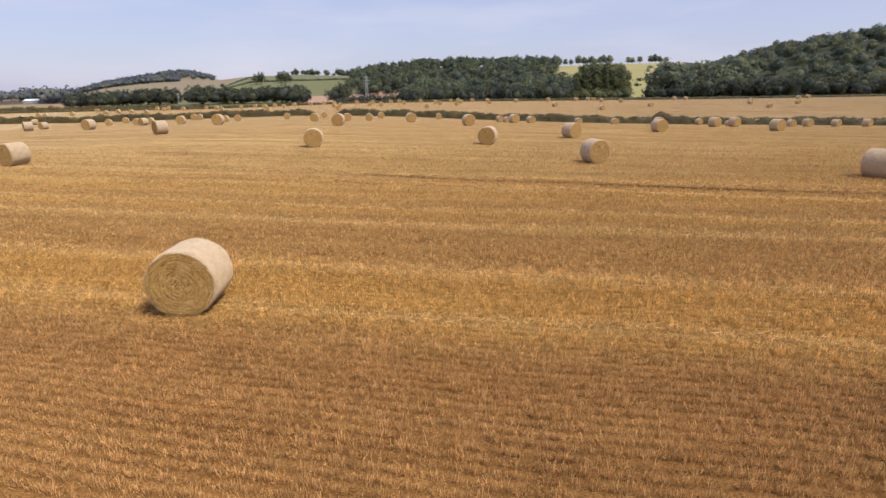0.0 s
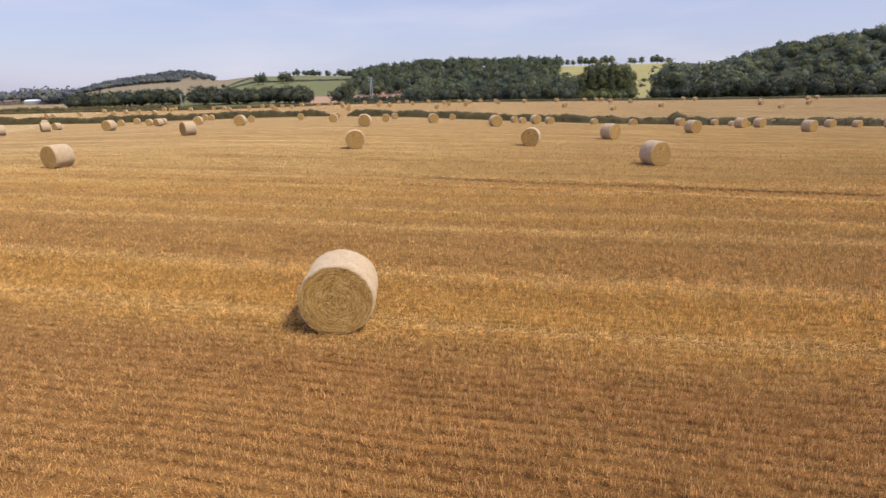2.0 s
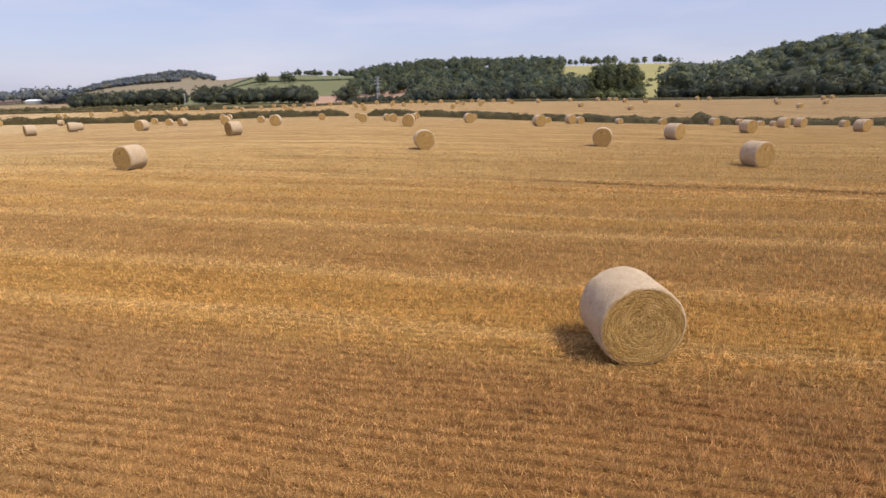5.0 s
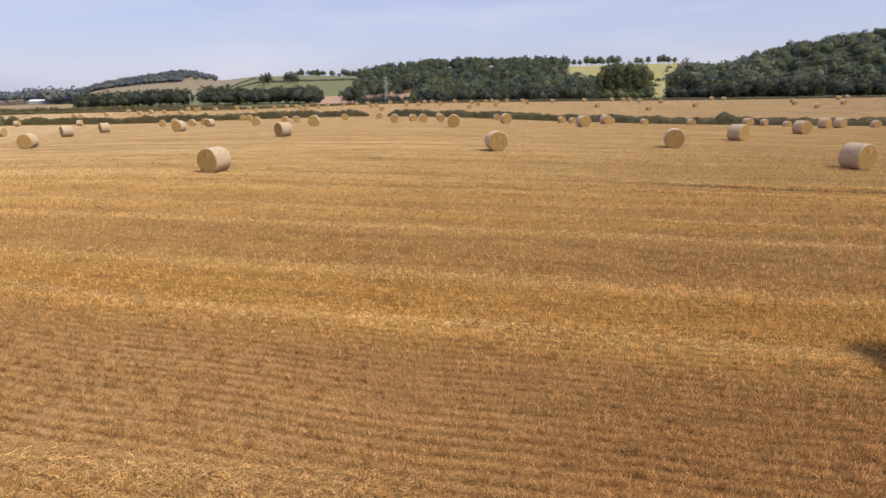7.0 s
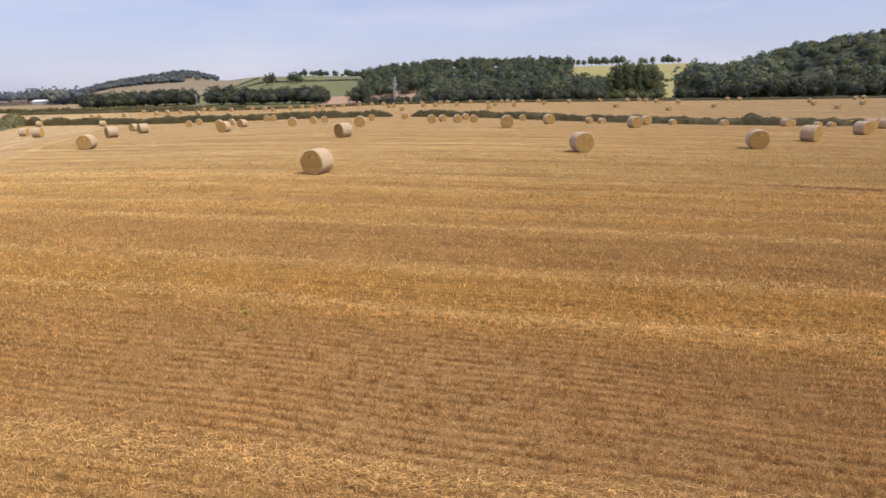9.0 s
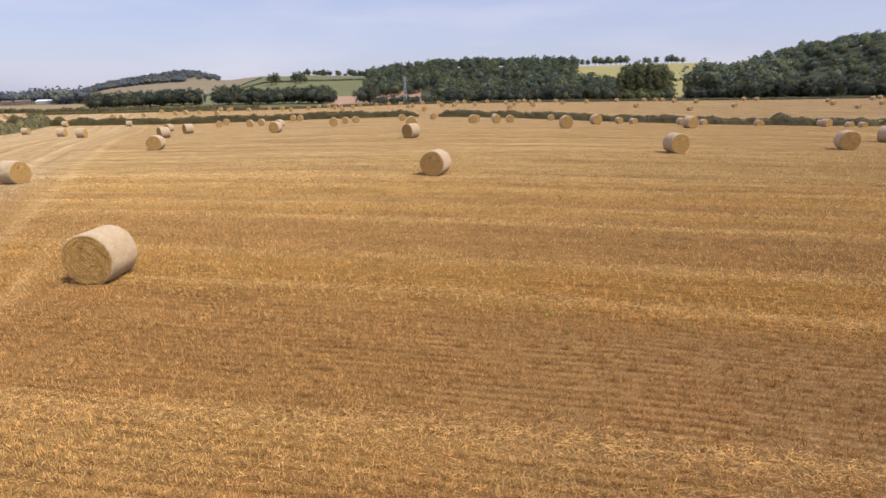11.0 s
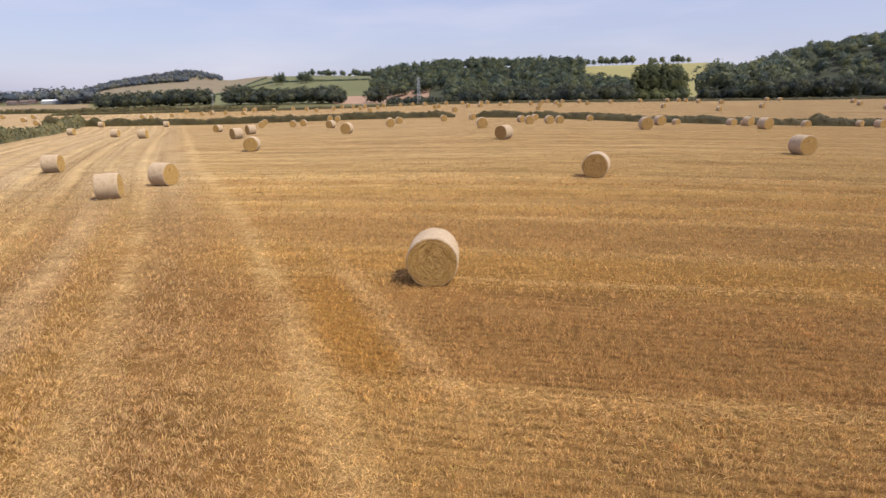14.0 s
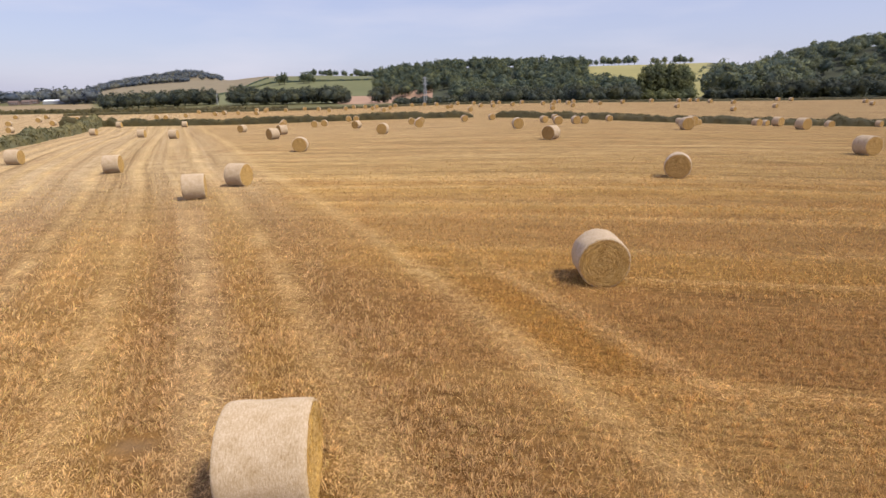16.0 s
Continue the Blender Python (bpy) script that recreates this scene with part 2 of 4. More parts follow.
    for p, wide in ((-60, .8), (-57.3, .8), (-54.6, .7), (-52.2, .8), (-47.9, .8), (-44.3, .8), (-41.5, .8), (-38.8, .85), (-34.2, .85), (-31.75, .6)):
        marks += [(p - wide, 0.0), (p, .74 if p > -45 else .95), (p + wide, 0.0)]
    worn = ramp(nt, calc(nt, "DIVIDE", calc(nt, "ADD", ww, 66), 36), [((p + 66) / 36, c) for p, c in marks])
    along = noise_of(nt, joined(nt, calc(nt, "MULTIPLY", w, 1.1), calc(nt, "MULTIPLY", y, .06)), 1, 4)
    edge = nt.nodes.new("ShaderNodeClamp")
    link(nt, calc(nt, "MULTIPLY_ADD", ww, -.3, -10.2), edge.inputs[0])
    head = mix(nt, .45, base, ramp(nt, along, [(.34, (.30, .18, .075)), (.48, (.38, .248, .105)), (.64, (.50, .35, .17))]))
    pink, worked = (.47, .345, .215), (.345, .215, .092)
    bands = [(-54, pink), (-49.4, pink), (-48.4, (.28, .19, .10)), (-47.5, (.28, .19, .10)), (-46.6, PALE), (-45.4, (.44, .30, .12)), (-43.4, (.45, .305, .12)), (-42.9, worked), (-42.4, worked), (-42.0, pink), (-41.1, pink),
             (-40.4, (.43, .28, .10)), (-39.5, (.43, .28, .10)), (-38.2, worked), (-35.2, worked), (-34, BROWN)]
    head = mix(nt, .6, head, ramp(nt, calc(nt, "DIVIDE", calc(nt, "ADD", ww, 54), 20), [((p + 54) / 20, c) for p, c in bands]))
    # farther along the headland the straw lies thin and grey-pink, combed into narrow lines
    beyond = nt.nodes.new("ShaderNodeMapRange")
    link(nt, y, beyond.inputs[0])
    beyond.inputs[1].default_value, beyond.inputs[2].default_value, beyond.inputs[3].default_value, beyond.inputs[4].default_value = 24, 42, 0, .85
    combed = noise_of(nt, joined(nt, calc(nt, "MULTIPLY", w, 1.0), calc(nt, "MULTIPLY", y, .012)), 1, 5, .75)
    head = mix(nt, beyond.outputs[0], head, ramp(nt, combed, [(.36, (.19, .125, .064)), (.45, (.335, .24, .13)), (.55, (.385, .284, .163)), (.68, (.46, .35, .215))]))
    base = mix(nt, edge.outputs[0], base, head)
    worn = calc(nt, "MULTIPLY", worn, ramp(nt, noise_of(nt, pos, .3, 4), [(.35, .4), (.6, 1.0)]))
    worn = calc(nt, "MULTIPLY", worn, ramp(nt, noise_of(nt, pos, 3.5, 3), [(.35, .35), (.55, 1.0)]))
    # the innermost track is short: the tractor swung out of it
    inner = ramp(nt, calc(nt, "ADD", calc(nt, "DIVIDE", ww, 5), 7), [(.36, 0.0), (.42, 1.0)])
    short = ramp(nt, calc(nt, "DIVIDE", y, 30), [(.40, .1), (.44, .95), (.68, .9), (.85, .1)])
    worn = calc(nt, "MULTIPLY", worn, calc(nt, "SUBTRACT", 1.0, calc(nt, "MULTIPLY", inner, calc(nt, "SUBTRACT", 1.0, short))))
    # straw scuffed to dark gold between two tracks
    scuff = ramp(nt, calc(nt, "ADD", calc(nt, "DIVIDE", ww, 10), 3.5), [(.08, 0.0), (.15, 1.0), (.26, 1.0), (.31, 0.0)])
    scuff = calc(nt, "MULTIPLY", scuff, ramp(nt, calc(nt, "DIVIDE", y, 30), [(.42, 0.0), (.48, .75), (.62, .75), (.72, 0.0)]))
    base = mix(nt, scuff, base, (.42, .245, .06))
    return mix(nt, worn, base, (.55, .395, .195)), g, x, y, v, worn, edge.outputs[0]


def dry_side(nt, x, v, most):
    """Where the soil has dried pale and the stubble has weathered."""
    dry = ramp(nt, calc(nt, "DIVIDE", calc(nt, "ADD", x, 40), 40), [(.26, .2 * most), (.40, most), (.5, most), (.775, 0.0)])
    return calc(nt, "MULTIPLY", dry, ramp(nt, calc(nt, "DIVIDE", v, 20), [(.45, 1.0), (.54, 0.0)]))


def field_material():
    m, nt, b = material("stubble_soil", .95, .1)
    col, g, x, y, v, worn, edge = field_colour(nt)
    pos = g.outputs["Position"]
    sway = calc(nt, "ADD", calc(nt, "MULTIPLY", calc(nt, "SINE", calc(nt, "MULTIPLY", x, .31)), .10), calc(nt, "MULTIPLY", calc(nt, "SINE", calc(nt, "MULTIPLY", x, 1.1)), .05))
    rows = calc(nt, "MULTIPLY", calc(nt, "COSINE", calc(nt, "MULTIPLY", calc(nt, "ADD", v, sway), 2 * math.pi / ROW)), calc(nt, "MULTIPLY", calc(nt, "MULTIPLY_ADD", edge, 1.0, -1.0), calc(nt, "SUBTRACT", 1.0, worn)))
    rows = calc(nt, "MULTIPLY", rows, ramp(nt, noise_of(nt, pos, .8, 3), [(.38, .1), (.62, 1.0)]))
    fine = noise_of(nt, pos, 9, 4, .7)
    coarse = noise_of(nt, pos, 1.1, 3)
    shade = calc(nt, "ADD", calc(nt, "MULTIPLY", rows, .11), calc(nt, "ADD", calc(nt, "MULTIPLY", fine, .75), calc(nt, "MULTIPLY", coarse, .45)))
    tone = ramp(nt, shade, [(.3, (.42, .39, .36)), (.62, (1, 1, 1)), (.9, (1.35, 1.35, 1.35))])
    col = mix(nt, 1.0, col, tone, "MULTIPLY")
    chips = noise_of(nt, joined(nt, calc(nt, "MULTIPLY", x, 22), calc(nt, "MULTIPLY", y, 34)), 1, 3, .7)
    col = mix(nt, 1.0, col, ramp(nt, chips, [(.36, (.50, .46, .42)), (.5, (.95, .94, .92)), (.66, (1.5, 1.5, 1.45))]), "MULTIPLY")
    lines = noise_of(nt, joined(nt, calc(nt, "MULTIPLY", x, .22), calc(nt, "MULTIPLY", v, 1.7)), 1, 5, .7)
    col = mix(nt, 1.0, col, ramp(nt, lines, [(.34, (.74, .71, .68)), (.5, (1, 1, 1)), (.66, (1.2, 1.2, 1.2))]), "MULTIPLY")
    # near by the bare soil shows, darkened for the straws' shade; far off the straw closes over it
    cover = nt.nodes.new("ShaderNodeMapRange")
    link(nt, y, cover.inputs[0])
    cover.inputs[1].default_value, cover.inputs[2].default_value = 18, 46
    col = mix(nt, calc(nt, "MAXIMUM", cover.outputs[0], worn), mix(nt, 1.0, col, (.585, .505, .40), "MULTIPLY"), col)
    crust = ramp(nt, calc(nt, "MULTIPLY_ADD", rows, .055, calc(nt, "MULTIPLY_ADD", noise_of(nt, pos, 14, 3), .4, calc(nt, "MULTIPLY", chips, .6))), [(.38, (.145, .076, .028)), (.5, (.29, .172, .072)), (.62, (.455, .29, .135))])
    col = mix(nt, calc(nt, "MULTIPLY", dry_side(nt, x, v, .7), calc(nt, "MULTIPLY", calc(nt, "SUBTRACT", 1.0, edge), calc(nt, "SUBTRACT", 1.0, cover.outputs[0]))), col, crust)
    # trampled earth shows on the headland
    bare = calc(nt, "MULTIPLY", calc(nt, "MULTIPLY", edge, calc(nt, "SUBTRACT", 1.0, worn)), calc(nt, "SUBTRACT", 1.0, cover.outputs[0]))
    col = mix(nt, bare, col, mix(nt, 1.0, col, (.84, .82, .82), "MULTIPLY"))
    dx, dy = calc(nt, "ADD", x, BARE[0] * -1), calc(nt, "ADD", y, BARE[1] * -1)
    off = calc(nt, "ADD", calc(nt, "SQRT", calc(nt, "ADD", calc(nt, "MULTIPLY", dx, dx), calc(nt, "MULTIPLY", calc(nt, "MULTIPLY", dy, dy), 2.5))), calc(nt, "MULTIPLY", coarse, .9))
    col = mix(nt, ramp(nt, off, [(.6, .4), (1.2, 0.0)]), col, (.215, .145, .085))
    red = ramp(nt, noise_of(nt, pos, .35, 3), [(.5, 0.0), (.72, .3)])
    col = mix(nt, red, col, mix(nt, 1.0, col, (1, .78, .68), "MULTIPLY"))
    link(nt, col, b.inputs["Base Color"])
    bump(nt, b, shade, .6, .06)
    return m


def let_through(nt, bsdf, col, amount):
    """Thin straw and leaves pass some of the light that falls on their other side."""
    thin = nt.nodes.new("ShaderNodeBsdfTranslucent")
    both = nt.nodes.new("ShaderNodeMixShader")
    both.inputs[0].default_value = amount
    link(nt, col, thin.inputs[0])
    link(nt, bsdf.outputs[0], both.inputs[1])
    link(nt, thin.outputs[0], both.inputs[2])
    link(nt, both.outputs[0], nt.nodes["Material Output"].inputs[0])


def straw_material(name, gain, rough=.75, bleach=.16, weather=0.0):
    """Standing or lying straw, which takes the colour of its band."""
    m, nt, b = material(name, rough, .25)
    col, g, x, y, v, worn, edge = field_colour(nt)
    col = mix(nt, calc(nt, "MULTIPLY_ADD", edge, .12, bleach), col, (.54, .38, .185))
    col = mix(nt, calc(nt, "MULTIPLY", edge, .24), col, (.50, .375, .245))
    col = mix(nt, calc(nt, "MULTIPLY", dry_side(nt, x, v, weather), calc(nt, "SUBTRACT", 1.0, edge)), col, mix(nt, 1.0, col, (.77, .725, .65), "MULTIPLY"))
    tuft = noise_of(nt, g.outputs["Position"], 7, 2)
    col = mix(nt, 1.0, col, ramp(nt, tuft, [(.3, (.58, .545, .51)), (.55, (1, 1, 1)), (.75, (1.25, 1.22, 1.14))]), "MULTIPLY")
    rnd = ramp(nt, g.outputs["Random Per Island"], [(0, (gain * .40, gain * .33, gain * .26)), (.5, (gain * .95, gain * .93, gain * .88)), (.85, (gain * 1.3, gain * 1.32, gain * 1.3)), (1, (gain * .8, gain * .95, gain * .6))])
    col = mix(nt, 1.0, col, rnd, "MULTIPLY")
    link(nt, col, b.inputs["Base Color"])
    let_through(nt, b, col, .4)
    return m


def plain_material(name, dark, light, scale, rough=.85, spec=.2, detail=4, lift=0.0):
    m, nt, b = material(name, rough, spec)
    g, x, y, z = place_of(nt)
    n = calc(nt, "ADD", calc(nt, "MULTIPLY", noise_of(nt, g.outputs["Position"], scale, detail, .65), .65), calc(nt, "MULTIPLY", noise_of(nt, g.outputs["Position"], scale * .13, 3), .35))
    link(nt, ramp(nt, n, [(.3, dark), (.7, light)]), b.inputs["Base Color"])
    if lift:
        bump(nt, b, n, .5, lift)
    return m


def leaf_material(name, dark, light, scale=.06, thin=.15, vary=1.0):
    m, nt, b = material(name, .65, .35)
    g, x, y, z = place_of(nt)
    big = noise_of(nt, g.outputs["Position"], scale, 3)
    n = calc(nt, "ADD", calc(nt, "MULTIPLY", g.outputs["Random Per Island"], .12), calc(nt, "MULTIPLY", big, .88))
    col = ramp(nt, n, [(.3, dark), (.5, tuple((p + q) / 2 for p, q in zip(dark, light))), (.72, light)])
    dapple = noise_of(nt, g.outputs["Position"], scale * 16, 4, .65)
    col = mix(nt, 1.0, col, ramp(nt, dapple, [(.34, (.9, .91, .92)), (.52, (1, 1, 1)), (.68, (1.08, 1.07, 1.04))]), "MULTIPLY")
    kinds = noise_of(nt, g.outputs["Position"], scale * 2.3, 1)
    col = mix(nt, 1.0, col, ramp(nt, kinds, [(.36, (1 - .28 * vary, 1 - .18 * vary, 1.0)), (.5, (1, 1, 1)), (.64, (1 + .4 * vary, 1 + .24 * vary, 1 - .12 * vary))]), "MULTIPLY")
    bump(nt, b, dapple, .4, .01 / scale)
    link(nt, col, b.inputs["Base Color"])
    let_through(nt, b, col, thin)
    return m


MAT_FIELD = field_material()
MAT_STUBBLE = straw_material("stubble_straw", 1.92, .75, .17, 1.0)
MAT_LITTER = straw_material("loose_straw", 1.65, .6, .5)
MAT_VERGE = plain_material("rough_grass", (.07, .074, .028), (.16, .14, .058), .25)
MAT_MEADOW = plain_material("hill_meadow", (.12, .128, .06), (.165, .165, .08), .03)
MAT_YELLOW = plain_material("dry_meadow", (.29, .262, .105), (.37, .325, .135), .03)
MAT_TAN = plain_material("cut_field", (.21, .155, .088), (.27, .20, .115), .05)
MAT_RED = plain_material("red_ploughland", (.30, .185, .125), (.38, .25, .175), .05)
MAT_DOWN = plain_material("far_down", (.175, .145, .095), (.235, .19, .122), .02)
MAT_FLOOR = plain_material("woodland_floor", (.045, .05, .03), (.08, .085, .05), .2)
# distance haze put into the colours: valley leaves darker, wood and hill lighter, bluer
MAT_LEAF = leaf_material("wood_leaves", (0.093, 0.119, 0.088), (0.193, 0.226, 0.138), .045, .4)
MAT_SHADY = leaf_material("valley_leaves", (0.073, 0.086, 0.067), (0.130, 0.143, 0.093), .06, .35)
MAT_HAZED = leaf_material("hazed_hill_leaves", (0.131, 0.163, 0.124), (0.247, 0.275, 0.175), .05, .45)
# far leaves are blue-grey with haze painted into the base colour
MAT_HAZE_BLUE = leaf_material("hazed_far_leaves", (0.133, 0.155, 0.177), (0.189, 0.209, 0.222), .02, .35)
MAT_HEDGE = leaf_material("hedge_leaves", (.082, .070, .028), (.150, .122, .050), .25, .2, .35)
MAT_BRAMBLE = leaf_material("bramble_leaves", (.13, .125, .055), (.23, .205, .10), .2, .2, .5)
MAT_WEED = leaf_material("weed_leaves", (.40, .36, .10), (.50, .45, .15), 2, .4)
MAT_POPLAR = leaf_material("poplar_leaves", (0.168, 0.189, 0.099), (0.264, 0.281, 0.138), .06, .45, .5)
MAT_BARK = plain_material("bark", (.06, .045, .03), (.13, .10, .07), 3)

# ---- the ground, one sheet to the horizon ----
def steps(*spans):
    return np.concatenate([np.arange(a, b, s) for a, b, s in spans])


gx = steps((-6000, -1400, 400), (-1400, -700, 50), (-700, -240, 11), (-240, 180, 5), (180, 800, 11), (800, 1400, 50), (1400, 6001, 400))
gy = steps((-3000, -60, 300), (-60, 260, 4), (260, 1300, 9), (1300, 2600, 25), (2600, 4600, 200))
GX, GY = np.meshgrid(gx, gy)
GZ = ground_height(GX, GY)
i = np.arange(GX.size).reshape(GX.shape)
quads = np.stack([i[:-1, :-1], i[:-1, 1:], i[1:, 1:], i[1:, :-1]], -1).reshape(-1, 4)
cx = (GX[:-1, :-1] + GX[1:, 1:]).ravel() / 2
cy = (GY[:-1, :-1] + GY[1:, 1:]).ravel() / 2
place = 780 + (cx + 20) / np.maximum(cy, 60) / .000962
kind = np.zeros(len(cx), int)
kind[cy > 252] = 1
kind[(cy > 600) & (place > 330) & (place < 660)] = 2
kind[(cy > 430) & (place > 1000) & (place < 1260)] = 3
kind[(cy > 300) & (cy < 1000) & (place < 140)] = 4
kind[(cy > 1300) & (place < 560)] = 5
kind[(cy > 330) & (place > 655) & (place < 1012) & (cy < 1100)] = 6
kind[(cy > 370) & (place > 1225) & (cy < 1000)] = 6
kind[(cy > 520) & (cy < 760) & (place > 560) & (place < 735)] = 7
ground = new("ground", mesh_of("ground", np.stack([GX, GY, GZ], -1).reshape(-1, 3), quads,
             (MAT_FIELD, MAT_VERGE, MAT_MEADOW, MAT_YELLOW, MAT_TAN, MAT_DOWN, MAT_FLOOR, MAT_RED), kind, flat=False))
tagged(ground, "harvested stubble field reaching to grassy hills", "ground", kind="structure")


def height(x, y):
    return float(ground_height(x, y))


# ---- standing stubble and loose straw ----
def strips(root, tip, side):
    """Thin blades from root to tip, each one sliver."""
    v = np.stack([root - side * 1.1, root + side * 1.1, tip], 1).reshape(-1, 3)
    return v, np.arange(len(v)).reshape(-1, 3)


def veer(x):
    """How far the rows stray from a straight line."""
    return np.interp(x, *zip(*VEER))


TRACKS = (-31.75, -34.2, -38.8, -41.5, -44.3, -47.9, -52.2)


def edgewise(x, y):
    """How far a spot lies from the field's edge, along the bent line of the headland's tracks."""
    return x + LEAN * y + np.minimum(.0016 * (y - 25) ** 2, 1.2)


def in_tracks(w):
    return np.min(np.abs(w[:, None] - np.array(TRACKS[1:])), 1) < .5


def stubble(y0, y1, x0, x1, gap, per_metre, wide, between=.10, tuft=12, fade=False):
    """Cut straws in drilled rows, which turn on the headland to run along the field's edge."""
    n = int((y1 - y0) * (x1 - x0) * per_metre / tuft)
    px, py = rng.uniform(x0, x1, n), rng.uniform(y0, y1, n)
    p = np.column_stack([px, py])
    p = p[py > np.interp(px, (-50, -20, -8, 5), (9.2, 8.6, 6.2, 4.4))]
    head = edgewise(p[:, 0], p[:, 1]) < -42 + rng.normal(0, 1, len(p))
    # draw each straw towards its row, but leave some scattered between the rows
    free = rng.random(len(p)) < between
    q = np.where(head, p[:, 0] + LEAN * p[:, 1], p[:, 1] + SLOPE * p[:, 0] + veer(p[:, 0]) + .10 * np.sin(p[:, 0] * .31) + .05 * np.sin(p[:, 0] * 1.1))
    off = (q / gap - np.round(q / gap)) * gap
    pull = np.where(free, 0, -off + rng.normal(0, gap * .10, len(p)))
    p[:, 0] += np.where(head, pull, 0)
    p[:, 1] += np.where(head, 0, pull)
    # straws of one plant stand together
    p = np.repeat(p, tuft, 0) + rng.normal(0, .024, (len(p) * tuft, 2))
    q, head = np.repeat(q, tuft), np.repeat(head, tuft)
    grown = np.repeat(rng.uniform(.62, 1.3, len(p) // tuft), tuft) * np.where(edgewise(p[:, 0], p[:, 1]) < -36, 1.05, 1)
    w = edgewise(p[:, 0], p[:, 1])
    # gaps in the rows, poor patches, and wheel tracks
    lump = np.sin(p[:, 0] * 7.3 + 2.1 * np.sin(q * 3.7)) + np.sin(p[:, 0] * 3.1 + q * 5.9) + .8 * np.sin(p[:, 0] * 13.7 + q * 2.3)
    thin = np.sin(p[:, 0] * .9 + 1.7 * np.sin(p[:, 1] * .7)) * np.sin(p[:, 1] * 1.3 + p[:, 0] * .4)
    keep = np.repeat(rng.random(len(p) // tuft), tuft) < np.clip(.86 + np.interp(p[:, 0], (-9, -2), (.06, .11)) * lump + .07 * thin, .3, 1)
    lane = np.abs(q - 11.35) < .22
    lane |= (np.abs(p[:, 1] + LANE_SLOPE * p[:, 0] - LANE) < .32) & (p[:, 0] < -16) & ~head
    rut = (np.abs(q - 27.55) < .13) | ((np.abs(p[:, 1] + RUT_SLOPE * p[:, 0] - RUT + .05) < .24) & (p[:, 0] > -6))
    keep &= ~(lane & (rng.random(len(p)) < .65)) & ~(rut & ~head & (rng.random(len(p)) < .9))
    # trodden down round the nearest bales
    for bx, by in ((-5.77, 12.2), (-38.31, 19.9), (-45.6, 10.66)):
        keep &= ~((np.hypot(p[:, 0] - bx, p[:, 1] - by) < 1.05) & (rng.random(len(p)) < .75))
    keep &= np.hypot(p[:, 0] - BARE[0], (p[:, 1] - BARE[1]) * 1.5) > rng.uniform(.4, .9, len(p))
    if fade:
        keep &= rng.random(len(p)) < 1 - (p[:, 1] - y0) / (y1 - y0)
    keep &= ~(in_tracks(w) & (rng.random(len(p)) < .6))
    p, head, lump, grown, w = p[keep], head[keep], lump[keep], grown[keep], w[keep]
    n = len(p)
    root = np.column_stack([p, ground_height(p[:, 0], p[:, 1]) - .015])
    tall = rng.uniform(.055, .15, n) * (1 + .12 * lump) * grown * np.where(in_tracks(w), .45, 1) * np.interp(p[:, 0], (-34, -28, -10, -2), (1, .86, .86, 1))
    lean = rng.normal(0, 1, (n, 2)) * np.interp(p[:, 0], (-9, 0), (.05, .03))[:, None]
    bent = (w < -33) & (rng.random(n) < .5) | in_tracks(w) | (rng.random(n) < .05)
    lean[bent] += rng.normal(0, .055, (bent.sum(), 2)) + (.03, .02)
    tip = root + np.column_stack([lean, tall])
    t = rng.uniform(0, math.pi, n)
    side = np.column_stack([np.cos(t), np.sin(t), np.zeros(n)]) * (wide * rng.uniform(.6, 1.4, n) * np.where(w < -36, 1.12, 1))[:, None]
    v = np.stack([root - side * .9, tip + side * .9, tip - side * .9], 1).reshape(-1, 3)
    return v, np.arange(len(v)).reshape(-1, 3)


def stack(lots):
    verts, faces, k = [], [], 0
    for v, f in lots:
        verts.append(v)
        faces.append(f + k)
        k += len(v)
    return np.concatenate(verts), np.concatenate(faces)


v, f = stack([stubble(4, 10.5, -53, 13, ROW, 1900, .0038), stubble(10.5, 17, -58, 16, ROW, 1150, .005, tuft=10), stubble(17, 30, -70, 28, ROW, 270, .0085, tuft=6), stubble(30, 52, -88, 46, ROW, 80, .011, .4, 4, True)])
tagged(new("stubble", mesh_of("stubble", v, f, (MAT_STUBBLE,))), "short golden brown cut straw standing in drilled rows", "stubble", kind="stuff")


def litter(n, y0, y1, x0, x1, centre, spread, size, skew=SLOPE, mode="v"):
    """Loose straw lying along one line of the field."""
    q = centre + rng.normal(0, spread, n)
    if mode == "v":
        px = rng.uniform(x0, x1, n)
        py = q - skew * px - (veer(px) if skew == SLOPE else 0)
    else:
        py = rng.uniform(y0, y1, n)
        px = q - LEAN * py - np.minimum(.0016 * (py - 25) ** 2, 1.2)
    py += .25 * np.sin(px * .4)
    ok = (py > y0) & (py < y1) & (px > x0) & (px < x1) & ((mode == "w") | (px + LEAN * py > -34))
    px, py = px[ok], py[ok]
    n = len(px)
    root = np.column_stack([px, py, ground_height(px, py) + rng.uniform(.01, .10, n)])
    t = rng.normal(-.2 if mode == "v" else 1.9, .8, n)
    ln = rng.uniform(.06, .24, n) * size
    tip = root + np.column_stack([np.cos(t) * ln, np.sin(t) * ln, rng.normal(0, .035, n)])
    side = np.column_stack([-np.sin(t), np.cos(t), rng.normal(0, .5, n)]) * .0042 * size
    return strips(root, tip, side)


